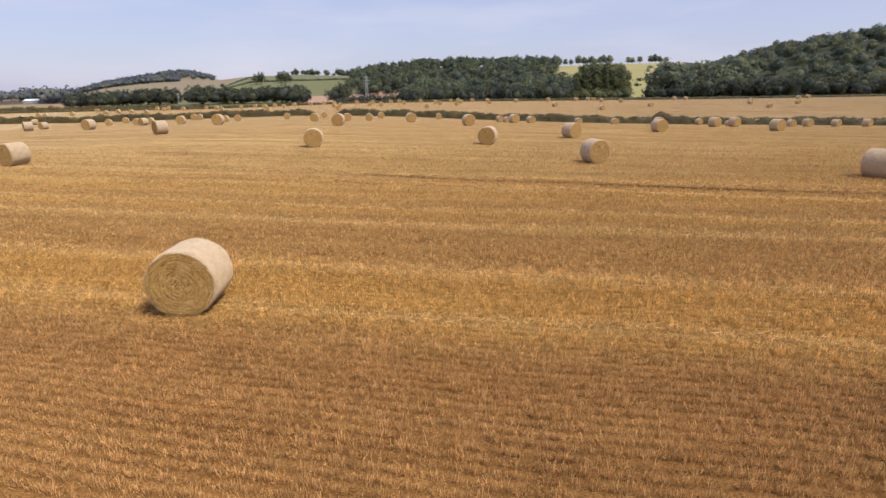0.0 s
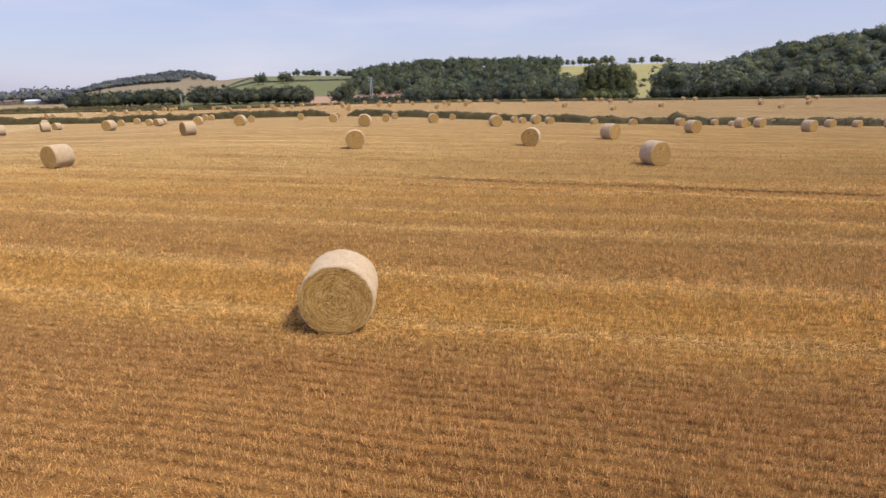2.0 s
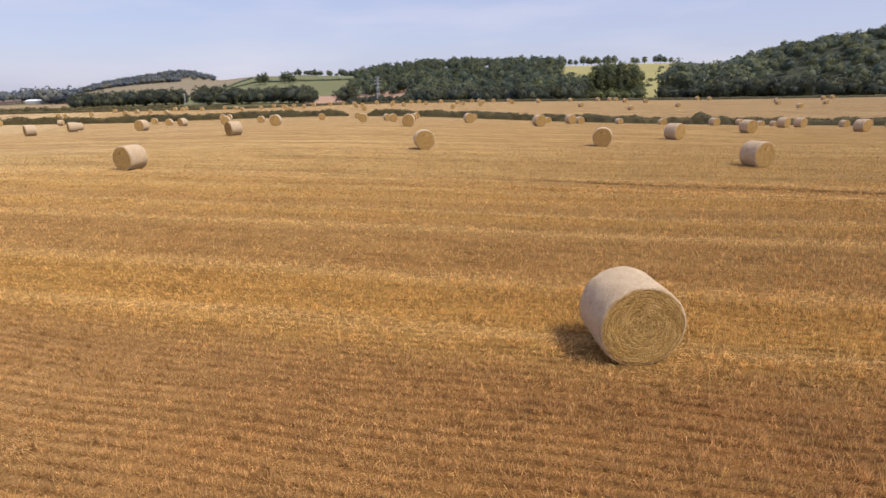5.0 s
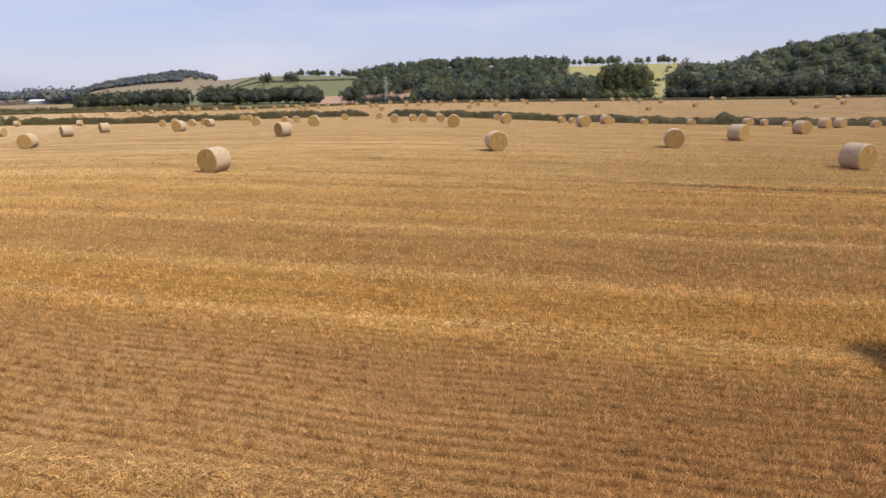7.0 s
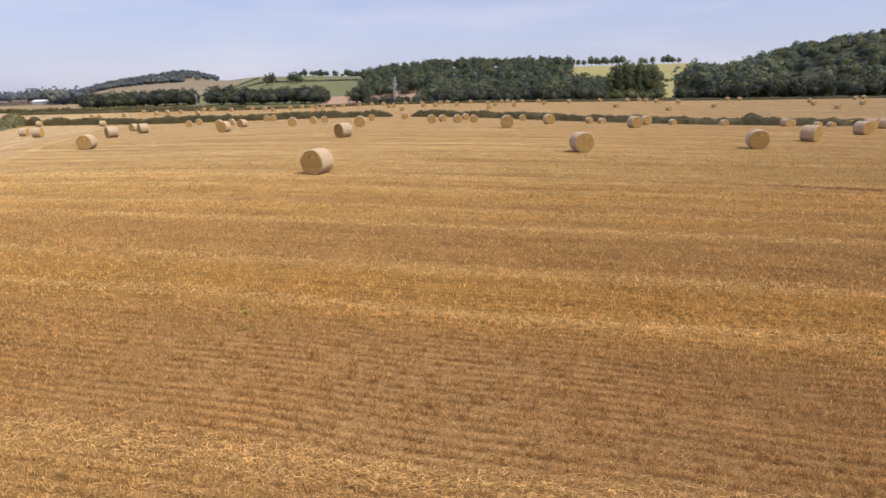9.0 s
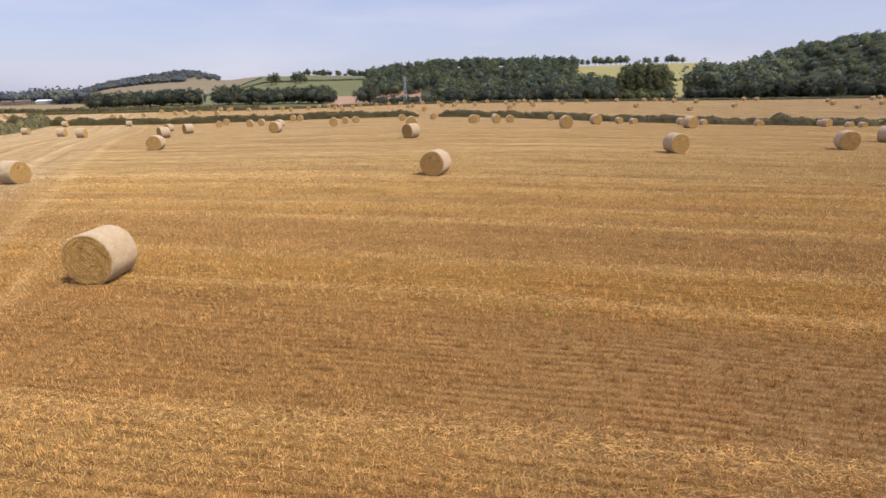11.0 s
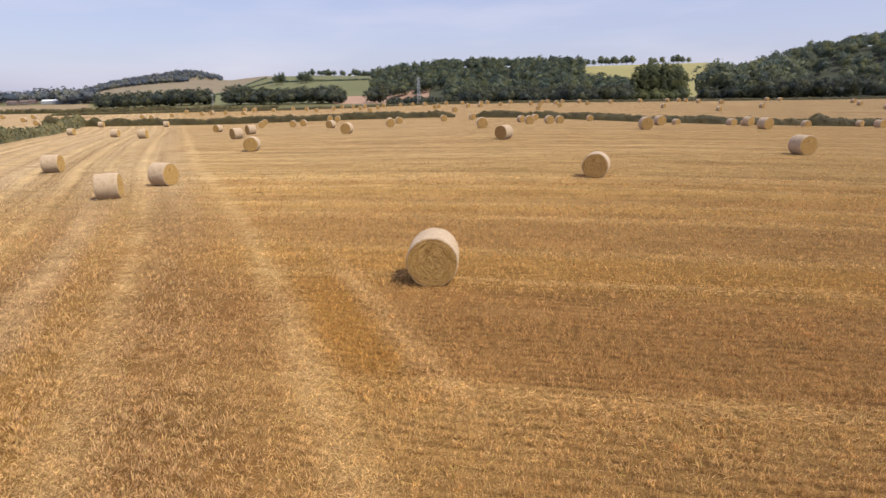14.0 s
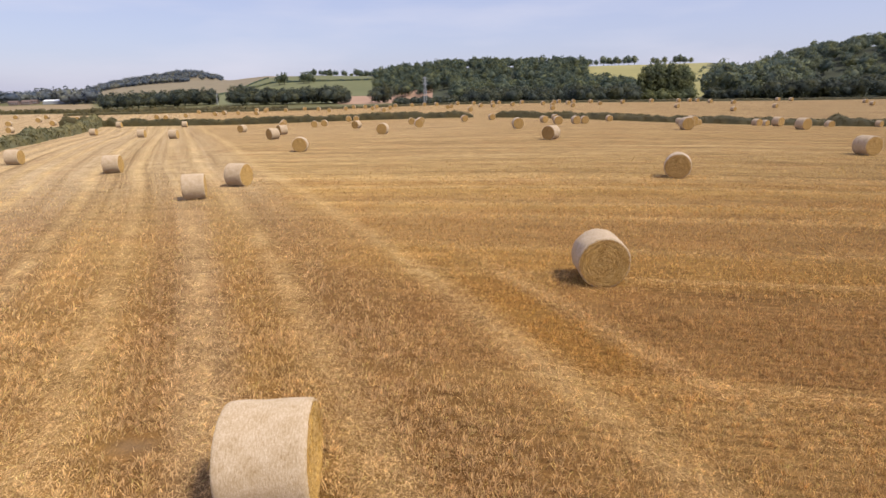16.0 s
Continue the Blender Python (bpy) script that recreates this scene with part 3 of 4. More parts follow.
lots = [litter(24000, 3, 28, -66, 20, 11.35, .13, 1), litter(9000, 3, 28, -66, 20, 11.2, .45, 1), litter(9000, 3, 30, -66, 20, 12.9, 1.0, 1), litter(10000, 8, 32, -66, 30, 14.55, .22, 1.1),
        litter(17000, 3, 30, -42, -15, LANE, .22, .85, LANE_SLOPE), litter(11000, 3, 30, -42, -17, LANE - 1.0, .65, .9, LANE_SLOPE), litter(9000, 10, 34, -66, 34, 19.9, .12, 1.2),
        litter(9000, 12, 40, -70, 40, 22.7, .12, 1.3), litter(8000, 14, 45, -70, 40, 28.5, .15, 1.5), litter(6000, 14, 45, -70, 40, 26.9, .12, 1.4),
        litter(7000, 15, 50, -70, 40, 31, .25, 1.6), litter(14000, 14, 45, -6, 40, RUT - 2.05, .14, 1.5, RUT_SLOPE), litter(11000, 14, 45, -6, 40, RUT + .5, .1, 1.6, RUT_SLOPE), litter(62000, 3, 24, -66, 20, 8.5, 5, .5)]
lots.append(litter(6000, 12.8, 24, -60, -20, TRACKS[0], .26, .9, LEAN, "w"))
for w in TRACKS[1:]:
    lots.append(litter(6500, 4, 42, -84, -20, w, .42, .9, LEAN, "w"))
    lots.append(litter(7000, 8, 20, -84, -20, w, .38, .7, LEAN, "w"))
lots.append(litter(9000, 4, 26, -66, -20, -40, 5, .9, LEAN, "w"))
# straw dropped round the nearest bales
for bx, by in ((-5.77, 12.2), (-38.31, 19.9), (-45.6, 10.66)):
    t, far, go, ln = rng.uniform(0, 6.28, 1500), rng.normal(1.0, .3, 1500), rng.uniform(0, 6.28, 1500), rng.uniform(.05, .2, 1500)
    c = np.column_stack([bx + np.cos(t) * far, by + np.sin(t) * far])
    root = np.column_stack([c, ground_height(c[:, 0], c[:, 1]) + rng.uniform(.005, .06, 1500)])
    tip = root + np.column_stack([np.cos(go) * ln, np.sin(go) * ln, rng.normal(0, .02, 1500)])
    lots.append(strips(root, tip, np.column_stack([-np.sin(go), np.cos(go), rng.normal(0, .5, 1500)]) * .004))
# heaps that the baler left
for hx, hy, hn in ((-39.4, 16.2, 260), (-38.0, 13.3, 420), (-38.6, 14.2, 300), (-47.6, 22.5, 160)):
    t, ln = rng.uniform(0, 6.28, hn), rng.uniform(.08, .3, hn)
    c = np.column_stack([hx + rng.normal(0, .28, hn), hy + rng.normal(0, .22, hn)])
    root = np.column_stack([c, ground_height(c[:, 0], c[:, 1]) + rng.uniform(.02, .14, hn)])
    tip = root + np.column_stack([np.cos(t) * ln, np.sin(t) * ln, rng.normal(0, .05, hn)])
    lots.append(strips(root, tip, np.column_stack([-np.sin(t), np.cos(t), rng.normal(0, .5, hn)]) * .005))
v, f = stack(lots)
tagged(new("loose_straw", mesh_of("loose_straw", v, f, (MAT_LITTER,))), "pale loose straw lying in lines over the stubble", "straw", kind="stuff")


# ---- straw bales ----
def wrap_material():
    m, nt, b = material("net_wrap", .55, .35)
    tc = nt.nodes.new("ShaderNodeTexCoord")
    s = nt.nodes.new("ShaderNodeSeparateXYZ")
    link(nt, tc.outputs["Object"], s.inputs[0])
    x, y, z = s.outputs
    ang = calc(nt, "ARCTAN2", z, y)
    uv = joined(nt, calc(nt, "MULTIPLY", x, 42), calc(nt, "MULTIPLY", ang, 9))
    n1 = noise_of(nt, uv, 1, 4, .7)
    n2 = noise_of(nt, joined(nt, calc(nt, "MULTIPLY", x, 4), calc(nt, "MULTIPLY", ang, 3)), 1, 3)
    n3 = noise_of(nt, tc.outputs["Object"], 38, 2)
    mixv = calc(nt, "ADD", calc(nt, "MULTIPLY", n1, .5), calc(nt, "ADD", calc(nt, "MULTIPLY", n2, .25), calc(nt, "MULTIPLY", n3, .25)))
    col = ramp(nt, mixv, [(.33, (.27, .165, .07)), (.42, (.43, .31, .175)), (.52, (.515, .39, .255)), (.65, (.64, .525, .375))])
    link(nt, col, b.inputs["Base Color"])
    bump(nt, b, mixv, .55, .03)
    return m


def end_material():
    m, nt, b = material("bale_end_straw", .85, .15)
    tc = nt.nodes.new("ShaderNodeTexCoord")
    s = nt.nodes.new("ShaderNodeSeparateXYZ")
    link(nt, tc.outputs["Object"], s.inputs[0])
    x, y, z = s.outputs
    r = calc(nt, "SQRT", calc(nt, "ADD", calc(nt, "MULTIPLY", y, y), calc(nt, "MULTIPLY", z, z)))
    ang = calc(nt, "ARCTAN2", z, y)
    wob = calc(nt, "MULTIPLY", noise_of(nt, tc.outputs["Object"], 5, 2), .16)
    rings = noise_of(nt, joined(nt, calc(nt, "MULTIPLY", calc(nt, "ADD", r, wob), 24), calc(nt, "MULTIPLY", ang, 1.3)), 1, 3, .6)
    fine = noise_of(nt, tc.outputs["Object"], 30, 4, .75)
    mixv = calc(nt, "ADD", calc(nt, "MULTIPLY", rings, .55), calc(nt, "MULTIPLY", fine, .45))
    link(nt, ramp(nt, mixv, [(.37, (.14, .075, .025)), (.46, (.41, .25, .082)), (.55, (.54, .35, .13)), (.66, (.70, .50, .225))]), b.inputs["Base Color"])
    bump(nt, b, mixv, .9, .06)
    return m


MAT_WRAP, MAT_END = wrap_material(), end_material()
MAT_STRAND, nt, b = material("bale_strands", .7, .2)
gg = nt.nodes.new("ShaderNodeNewGeometry")
link(nt, ramp(nt, gg.outputs["Random Per Island"], [(0, (.27, .14, .035)), (.5, (.55, .33, .085)), (1, (.76, .51, .17))]), b.inputs["Base Color"])
RADIUS, LONG = .765, 1.22


def bale(seed, strands=700, n=64):
    """A round bale: net-wrapped drum on its side, axis along x, resting on z = 0 and slightly flattened under its weight."""
    r = np.random.default_rng(seed)
    ph = r.uniform(0, 6.28, 6)
    t = np.arange(n) / n * 2 * math.pi

    def section(x, k):
        rad = RADIUS * k * (1 + .012 * np.sin(2 * t + ph[0]) + .008 * np.sin(3 * t + ph[1] + x) + .006 * np.sin(7 * t + ph[2] + 3 * x) + .004 * np.sin(13 * t + ph[3] + 5 * x))
        y, z = rad * np.cos(t), rad * np.sin(t)
        z = np.where(z < -RADIUS * .93, -RADIUS * .93 + (z + RADIUS * .93) * .25, z)
        return np.column_stack([np.full(n, x), y * 1.015, z])

    hl = LONG / 2
    xs = [(-hl - .012, .93), (-hl - .004, .97), (-hl + .03, .993), (-hl + .1, 1.0)] + [(x, 1.0 + .008 * math.sin(9 * x + ph[4])) for x in np.linspace(-hl + .22, hl - .22, 6)] + \
         [(hl - .1, 1.0), (hl - .03, .993), (hl + .004, .97), (hl + .012, .93)]
    v = np.concatenate([section(x, k) for x, k in xs])
    i = np.arange(len(xs) * n).reshape(len(xs), n)
    q = np.stack([i[:-1], np.roll(i, -1, 1)[:-1], np.roll(i, -1, 1)[1:], i[1:]], -1).reshape(-1, 4)
    up = np.array([0, 0, RADIUS * .985])
    empty = new("round_bale")
    at = Matrix.Translation(up)
    part("net_wrap", mesh_of("net_wrap", v, q, (MAT_WRAP,), flat=False), empty, "pale net wrap round the drum", at)
    for sgn in (-1, 1):
        rings = [(.955, .0), (.9, .012), (.8, .018), (.66, .01), (.5, .02), (.36, .012), (.2, .022), (.08, .012)]
        vs = []
        for k, out in rings:
            c = section(sgn * hl, k)
            c[:, 0] = sgn * (hl + out + .006 * np.sin(5 * t + ph[5] + 9 * k) + r.normal(0, .004, n))
            vs.append(c)
        vs = np.concatenate(vs + [np.array([[sgn * (hl + .015), 0, 0]])])
        i = np.arange(len(rings) * n).reshape(len(rings), n)
        q = np.stack([i[:-1], np.roll(i, -1, 1)[:-1], np.roll(i, -1, 1)[1:], i[1:]], -1).reshape(-1, 4)
        c = len(vs) - 1
        cap = np.stack([i[-1], np.roll(i[-1], -1), np.full(n, c), np.full(n, c)], -1)
        bm = bmesh.new()
        bv = [bm.verts.new(p) for p in vs]
        for a4 in q:
            bm.faces.new([bv[k] for k in a4])
        for a4 in cap:
            bm.faces.new([bv[k] for k in a4[:3]])
        me = from_bm("straw_end", bm, MAT_END, flat=False)
        end = part("straw_end", me, empty, "golden coiled straw end", at)
        if strands:
            rr = RADIUS * np.sqrt(r.uniform(.0, .93, strands))
            aa = r.uniform(0, 2 * math.pi, strands)
            root = np.column_stack([np.full(strands, sgn * (hl + .012)), rr * np.cos(aa), rr * np.sin(aa)])
            ok = root[:, 2] > -RADIUS * .88
            root, aa = root[ok], aa[ok]
            m = len(root)
            go = aa + math.pi / 2 + r.normal(0, .35, m)
            ln = r.uniform(.04, .16, m)
            tip = root + np.column_stack([sgn * r.uniform(0, .035, m), np.cos(go) * ln, np.sin(go) * ln])
            side = np.column_stack([r.normal(0, 1, m), -np.sin(go), np.cos(go)])
            side *= (.0035 / np.linalg.norm(side, axis=1))[:, None]
            sv, sf = strips(root, tip, side)
            part("strand_fringe", mesh_of("strand_fringe", sv, sf, (MAT_STRAND,)), end, "short straws sticking out")["kind"] = "stuff"
    return empty


def bale_pose(x, y, heading):
    z = min(height(x + a, y + b) for a, b in ((0, 0), (.4, 0), (-.4, 0), (0, .4), (0, -.4)))
    return pose(x, y, z - .03, 0, 0, math.degrees(heading))


def set_bales(models, spots, label, group, spread=.25):
    for k, (x, y, *h) in enumerate(spots):
        a = h[0] if h else -1.4 + random.uniform(-spread, spread)
        first = models[k % len(models)]
        if not first.get("label"):
            first.matrix_basis = bale_pose(x, y, a)
            ob = first
        else:
            ob = copy_thing(first, bale_pose(x, y, a))
        tagged(ob, label, "straw bale", group)


near_models = [bale(s, 2200) for s in (3, 5, 8)]
set_bales(near_models, [(-5.77, 12.20, -1.52), (-38.31, 19.90, -1.63), (-45.60, 10.62, .08)], "large round straw bale in pale net wrap on stubble", "round bales on the near field")
mid_models = [bale(s, 250) for s in (11, 12, 13, 14)]
MID = [(-28.57, 38.07, -1.95), (-10.49, 46.92, -1.42), (3.92, 49.03, -1.85), (9.85, 36.70, -1.31), (12.65, 56.08, -1.04), (-31.31, 64.21, -2.3), (-57.68, 36.91, .3),
       (-56.6, 41.5, -.28), (-57.52, 62.96, -1.48), (25.21, 66.81, -1.3), (23.0, 29.6, -1.1), (-13.1, 73.4, -1.6), (3.6, 77.3, -1.3), (-70.5, 51.3, .2), (-85.8, 61, .15)]
set_bales(mid_models, MID, "round straw bale in pale net wrap standing on stubble", "round bales on the near field")
far_models = [bale(s, 0, 32) for s in (21, 22, 23)]
FIELD = [(-130.4, 161.9, .1), (-119.0, 130.5, .1), (-110.8, 157.9, .2), (-98.6, 111.3, .1), (-86.1, 97.0, .1), (-82.9, 120.4, -1.9), (-79.6, 138.5), (-82.8, 151.9), (-71.6, 136.0), (-70.0, 139.4),
         (-58.9, 114.3, -2.0), (-67.0, 157.0), (-64.8, 155.5), (-65.8, 82.2, -2.3), (-68.0, 95.0, -2.35), (-50.9, 83.4, -1.75), (-47.2, 134.3), (-49.2, 132.0), (-46.6, 103.6), (-37.1, 139.4), (-32.2, 83.5, -1.5),
         (-22.6, 103.3, -1.5), (-20.6, 127.4), (-17.9, 110.1), (-14.6, 116.8)]
FIELD_TWO = [(-15.0, 143.8), (-29.9, 148.1), (-4.8, 90.9, -1.35), (-.7, 147.5), (14.1, 140.6), (15.0, 133.1), (12.2, 97.5, -1.2), (17.5, 113.3), (32.3, 136.6), (35.9, 119.8), (39.3, 104.6), (63.6, 142.8), (61.9, 130.6),
             (65.3, 131.1), (41.2, 87.1, -1.1), (46.2, 91.1, -1.2), (78.0, 143.0), (69.2, 114.2), (42.5, 73.0, -1.2), (66.0, 104.0), (77.0, 112.5), (79.0, 107.0)]
set_bales(far_models, FIELD, "round straw bale on stubble before the hedge", "round bales on the near field")
set_bales(far_models, FIELD_TWO, "round straw bale on stubble before the hedge", "round bales on the near field")
BEHIND = [(-137.6, 198.7), (-137.2, 232.1), (-132.7, 194.9), (-131.5, 206.9), (-124.9, 216.5), (-124.0, 223.3), (-118.3, 222.0), (-116.8, 239.5), (-113.5, 242.5), (-111.8, 234.7), (-109.5, 215.9), (-103.6, 233.9),
          (-98.4, 244.0), (-91, 236), (-84.6, 224.3), (-79.6, 232.0), (-78.2, 244.7), (-73, 240), (-68.4, 226.7), (-68.3, 239.2), (-62.7, 209.8), (-61.8, 228.2), (-60.7, 240.7), (-54, 241), (-49, 243), (-44, 240),
          (-39.8, 216.0), (-38.4, 221.4), (-35.3, 244.1), (-33.2, 187.2)]
BEHIND_TWO = [(-27.3, 223.3), (-28.6, 244), (-22.8, 221.5), (-21, 243), (-17.9, 248.0), (-14.6, 228.2), (-8.6, 245), (-5.0, 198.0), (-2.3, 231.5), (-.5, 221.6), (4.0, 241.0), (5.5, 214.2), (7.1, 247.1), (7.8, 232.8),
              (13.2, 247), (18.6, 226.4), (19.1, 242), (30.1, 235.5), (40.2, 206.6), (44.7, 244), (53.6, 193.8), (56.7, 246), (62.2, 248.0), (63.4, 243.5), (63.9, 232.9), (69.6, 225.9), (73.4, 204.3), (98.3, 246.2),
              (101.5, 242.3), (111.2, 197.0), (111.5, 210.3), (118.4, 223.3), (127.6, 208.4), (143.8, 235.0), (152, 242)]
set_bales(far_models, BEHIND, "small round straw bale on the field behind the hedge", "round bales on the far field")
set_bales(far_models, BEHIND_TWO, "small round straw bale on the field behind the hedge", "round bales on the far field")
set_bales(far_models, [(-198, 217), (-170, 175), (-150, 148), (-172, 191), (-184, 213), (-157, 175), (-160, 192)], "round straw bale on the neighbouring stubble field", "round bales on the neighbouring field")


# ---- trees, woods and hedges ----
def leaves(centres, radii, count, size, r, squash=.85):
    """Leaf sprays on the skins of a set of balls, facing mostly outward."""
    c = np.repeat(np.asarray(centres), count, 0)
    rad = np.repeat(np.asarray(radii), count)
    d = r.normal(0, 1, c.shape)
    d /= np.linalg.norm(d, axis=1)[:, None]
    p = c + d * (rad * r.uniform(.72, 1.15, len(rad)))[:, None] * (1, 1, squash)
    nrm = d + r.normal(0, .6, d.shape)
    nrm /= np.linalg.norm(nrm, axis=1)[:, None]
    u = np.cross(nrm, r.normal(0, 1, d.shape))
    u /= np.linalg.norm(u, axis=1)[:, None]
    w = np.cross(nrm, u)
    s = (size * r.uniform(.6, 1.4, len(p)))[:, None]
    v = np.stack([p - u * s - w * s * .6, p + u * s * .7 - w * s, p + u * s + w * s * .7, p - u * s * .6 + w * s], 1).reshape(-1, 3)
    return v, np.arange(len(v)).reshape(-1, 4)


CORE = bmesh.new()
bmesh.ops.create_icosphere(CORE, subdivisions=2, radius=1)
CORE_V = np.array([v.co for v in CORE.verts])
CORE_F = np.array([[v.index for v in f.verts] for f in CORE.faces])
CORE.free()


def canopy(seed, wide, low, clumps=52, count=14, size=.033, puff=.08):
    """A far tree's crown of unit height: uneven clumps of leaf sprays round a ragged inner mass, with gaps between them."""
    r = np.random.default_rng(seed)
    half = (1 - low) / 2
    core = np.array([wide, wide, half])
    mid = np.array([0, 0, low + half])
    lean = r.normal(0, .12, 3) * (1, 1, 0)
    dents = r.normal(0, 2.4, (3, 3))

    def bulge(d):
        return 1 + sum(.10 * np.sin(d @ k + 2.1 * n) for n, k in enumerate(dents))

    inner = CORE_V * (bulge(CORE_V) * .60 + r.normal(0, .08, len(CORE_V)))[:, None] + lean
    d = r.normal(0, 1, (clumps, 3))
    d[:, 2] = d[:, 2] + .25
    d /= np.linalg.norm(d, axis=1)[:, None]
    spot = d * (bulge(d) * r.uniform(.66, .94, clumps))[:, None] + lean
    centres = mid + spot * core
    lv, lf = leaves(centres, puff * r.uniform(.6, 1.35, clumps), count, size, r, .8)
    # leaves of one clump shade together as a soft rounded mass
    out = lv.reshape(-1, 4, 3).mean(1) - np.repeat(centres, count, 0)
    out = out / np.linalg.norm(out, axis=1)[:, None] + .55 * np.repeat(d, count, 0) + r.normal(0, .16, out.shape)
    out = np.repeat(out / np.linalg.norm(out, axis=1)[:, None], 4, 0)
    return np.concatenate([mid + inner * core, lv]), np.concatenate([CORE_F, lf[:, :3] + len(CORE_V)]), np.concatenate([CORE_V, out])


CROWNS = [canopy(s, w, lo) for s, w, lo in ((1, .44, .1), (2, .52, .12), (3, .40, .08), (4, .56, .14), (5, .46, .08), (6, .36, .05), (7, .5, .12), (8, .48, .1), (9, .38, .1))]

FAR_CROWNS = [canopy(s, .6, .12, 14, 7, .07, .14) for s in (21, 22, 23)]


def bearing_point(place, away):
    return (np.asarray(place, float) - 780) * .000962 * away - 20


def wood(name, spots, tall, mat, label, kinds=CROWNS):
    """Many trees grown into one canopy."""
    lots, facing = [], []
    for k, (x, y) in enumerate(spots):
        v, f, out = kinds[rng.integers(len(kinds))]
        hgt = tall * rng.uniform(.7, 1.25)
        t = rng.uniform(0, 6.28)
        wide = hgt * rng.uniform(.95, 1.3)
        c, s = math.cos(t) * wide, math.sin(t) * wide
        q = np.column_stack([v[:, 0] * c - v[:, 1] * s + x, v[:, 0] * s + v[:, 1] * c + y, v[:, 2] * hgt + height(x, y) - .06 * hgt])
        lots.append((q, f))
        c, s = math.cos(t), math.sin(t)
        facing.append(np.column_stack([out[:, 0] * c - out[:, 1] * s, out[:, 0] * s + out[:, 1] * c, out[:, 2]]))
    v, f = stack(lots)
    return tagged(new(name, mesh_of(name, v, f, (mat,), flat=False, normals=np.concatenate(facing))), label, "woodland", kind="stuff")


def scatter(p0, p1, a0, a1, gap, count):
    """Spots between two bearings and two distances, kept apart a little."""
    out = []
    tries = 0
    while len(out) < count and tries < count * 12:
        tries += 1
        away = math.sqrt(rng.uniform(a0 * a0, a1 * a1))
        x, y = float(bearing_point(rng.uniform(p0, p1), away)), away
        if all((x - q[0]) ** 2 + (y - q[1]) ** 2 > gap * gap for q in out):
            out.append((x, y))
    return out


wood("hill_wood", scatter(760, 1008, 440, 1010, 11, 250) + scatter(668, 775, 700, 1010, 10, 85) + scatter(642, 700, 760, 1060, 10, 45) + scatter(955, 1068, 440, 570, 7, 62), 15, MAT_LEAF, "dense green broadleaf wood covering the hill")
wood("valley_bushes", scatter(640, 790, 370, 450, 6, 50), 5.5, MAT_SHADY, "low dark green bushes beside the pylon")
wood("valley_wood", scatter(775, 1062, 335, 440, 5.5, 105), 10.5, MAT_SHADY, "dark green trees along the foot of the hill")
wood("hanging_wood", scatter(1250, 1850, 400, 680, 9, 270) + scatter(1225, 1330, 440, 660, 9, 45) + scatter(1360, 1850, 585, 645, 7, 60), 13, MAT_HAZED, "dense dark green wood climbing the steep hill")
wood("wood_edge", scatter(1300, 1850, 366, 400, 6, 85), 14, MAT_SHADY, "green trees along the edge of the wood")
wood("wood_corner", scatter(1218, 1350, 425, 490, 8, 46), 24, MAT_HAZED, "tall green trees at the corner of the wood")
wood("clump_skirt", scatter(1070, 1166, 381, 388, 3, 16), 8, MAT_POPLAR, "low bushes round the feet of the tall trees")
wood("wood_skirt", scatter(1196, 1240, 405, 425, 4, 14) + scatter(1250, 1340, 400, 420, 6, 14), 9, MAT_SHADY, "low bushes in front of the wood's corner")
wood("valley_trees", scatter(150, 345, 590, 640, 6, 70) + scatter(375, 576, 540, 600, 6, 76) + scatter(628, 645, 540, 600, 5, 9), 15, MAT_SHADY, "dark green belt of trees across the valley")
wood("village_trees", scatter(95, 150, 960, 1060, 7, 22) + scatter(-250, 100, 1080, 1400, 12, 90), 23, MAT_HAZE_BLUE, "green trees round a distant village", FAR_CROWNS)
wood("far_wood", scatter(145, 388, 2130, 2500, 10, 330) + scatter(150, 330, 1870, 2140, 10, 210), 16, MAT_HAZE_BLUE, "distant dark wood on the crown of a hill", FAR_CROWNS)
wood("ridge_trees", scatter(530, 650, 1190, 1240, 7, 26), 12, MAT_LEAF, "line of trees along a hill's crest")


def tree(seed, tall, wide, low, mat, clumps=60, count=15, size=.034, puff=.085):
    """A single tree: tapered trunk with limbs, and a crown of leaf sprays."""
    r = np.random.default_rng(seed)
    empty = new("tree")
    bm = bmesh.new()
    bmesh.ops.create_cone(bm, cap_ends=True, segments=8, radius1=.028 * tall, radius2=.010 * tall, depth=.62 * tall, matrix=Matrix.Translation((0, 0, .29 * tall)))
    for k in range(6):
        t = k / 6 * 6.28 + r.uniform(0, .8)
        z0 = tall * r.uniform(.25, .5)
        p, q = Vector((0, 0, z0)), Vector((math.cos(t) * wide * tall * .6, math.sin(t) * wide * tall * .6, z0 + tall * r.uniform(.12, .25)))
        turn = (q - p).to_track_quat("Z", "Y").to_matrix().to_4x4()
        bmesh.ops.create_cone(bm, cap_ends=True, segments=6, radius1=.012 * tall, radius2=.004 * tall, depth=(q - p).length, matrix=Matrix.Translation((p + q) / 2) @ turn)
    part("trunk", from_bm("trunk", bm, MAT_BARK), empty, "brown bark trunk with limbs")
    v, f, out = canopy(seed, wide, low, clumps, count, size, puff)
    part("crown", mesh_of("crown", v * tall, f, (mat,), flat=False, normals=out), empty)
    return empty


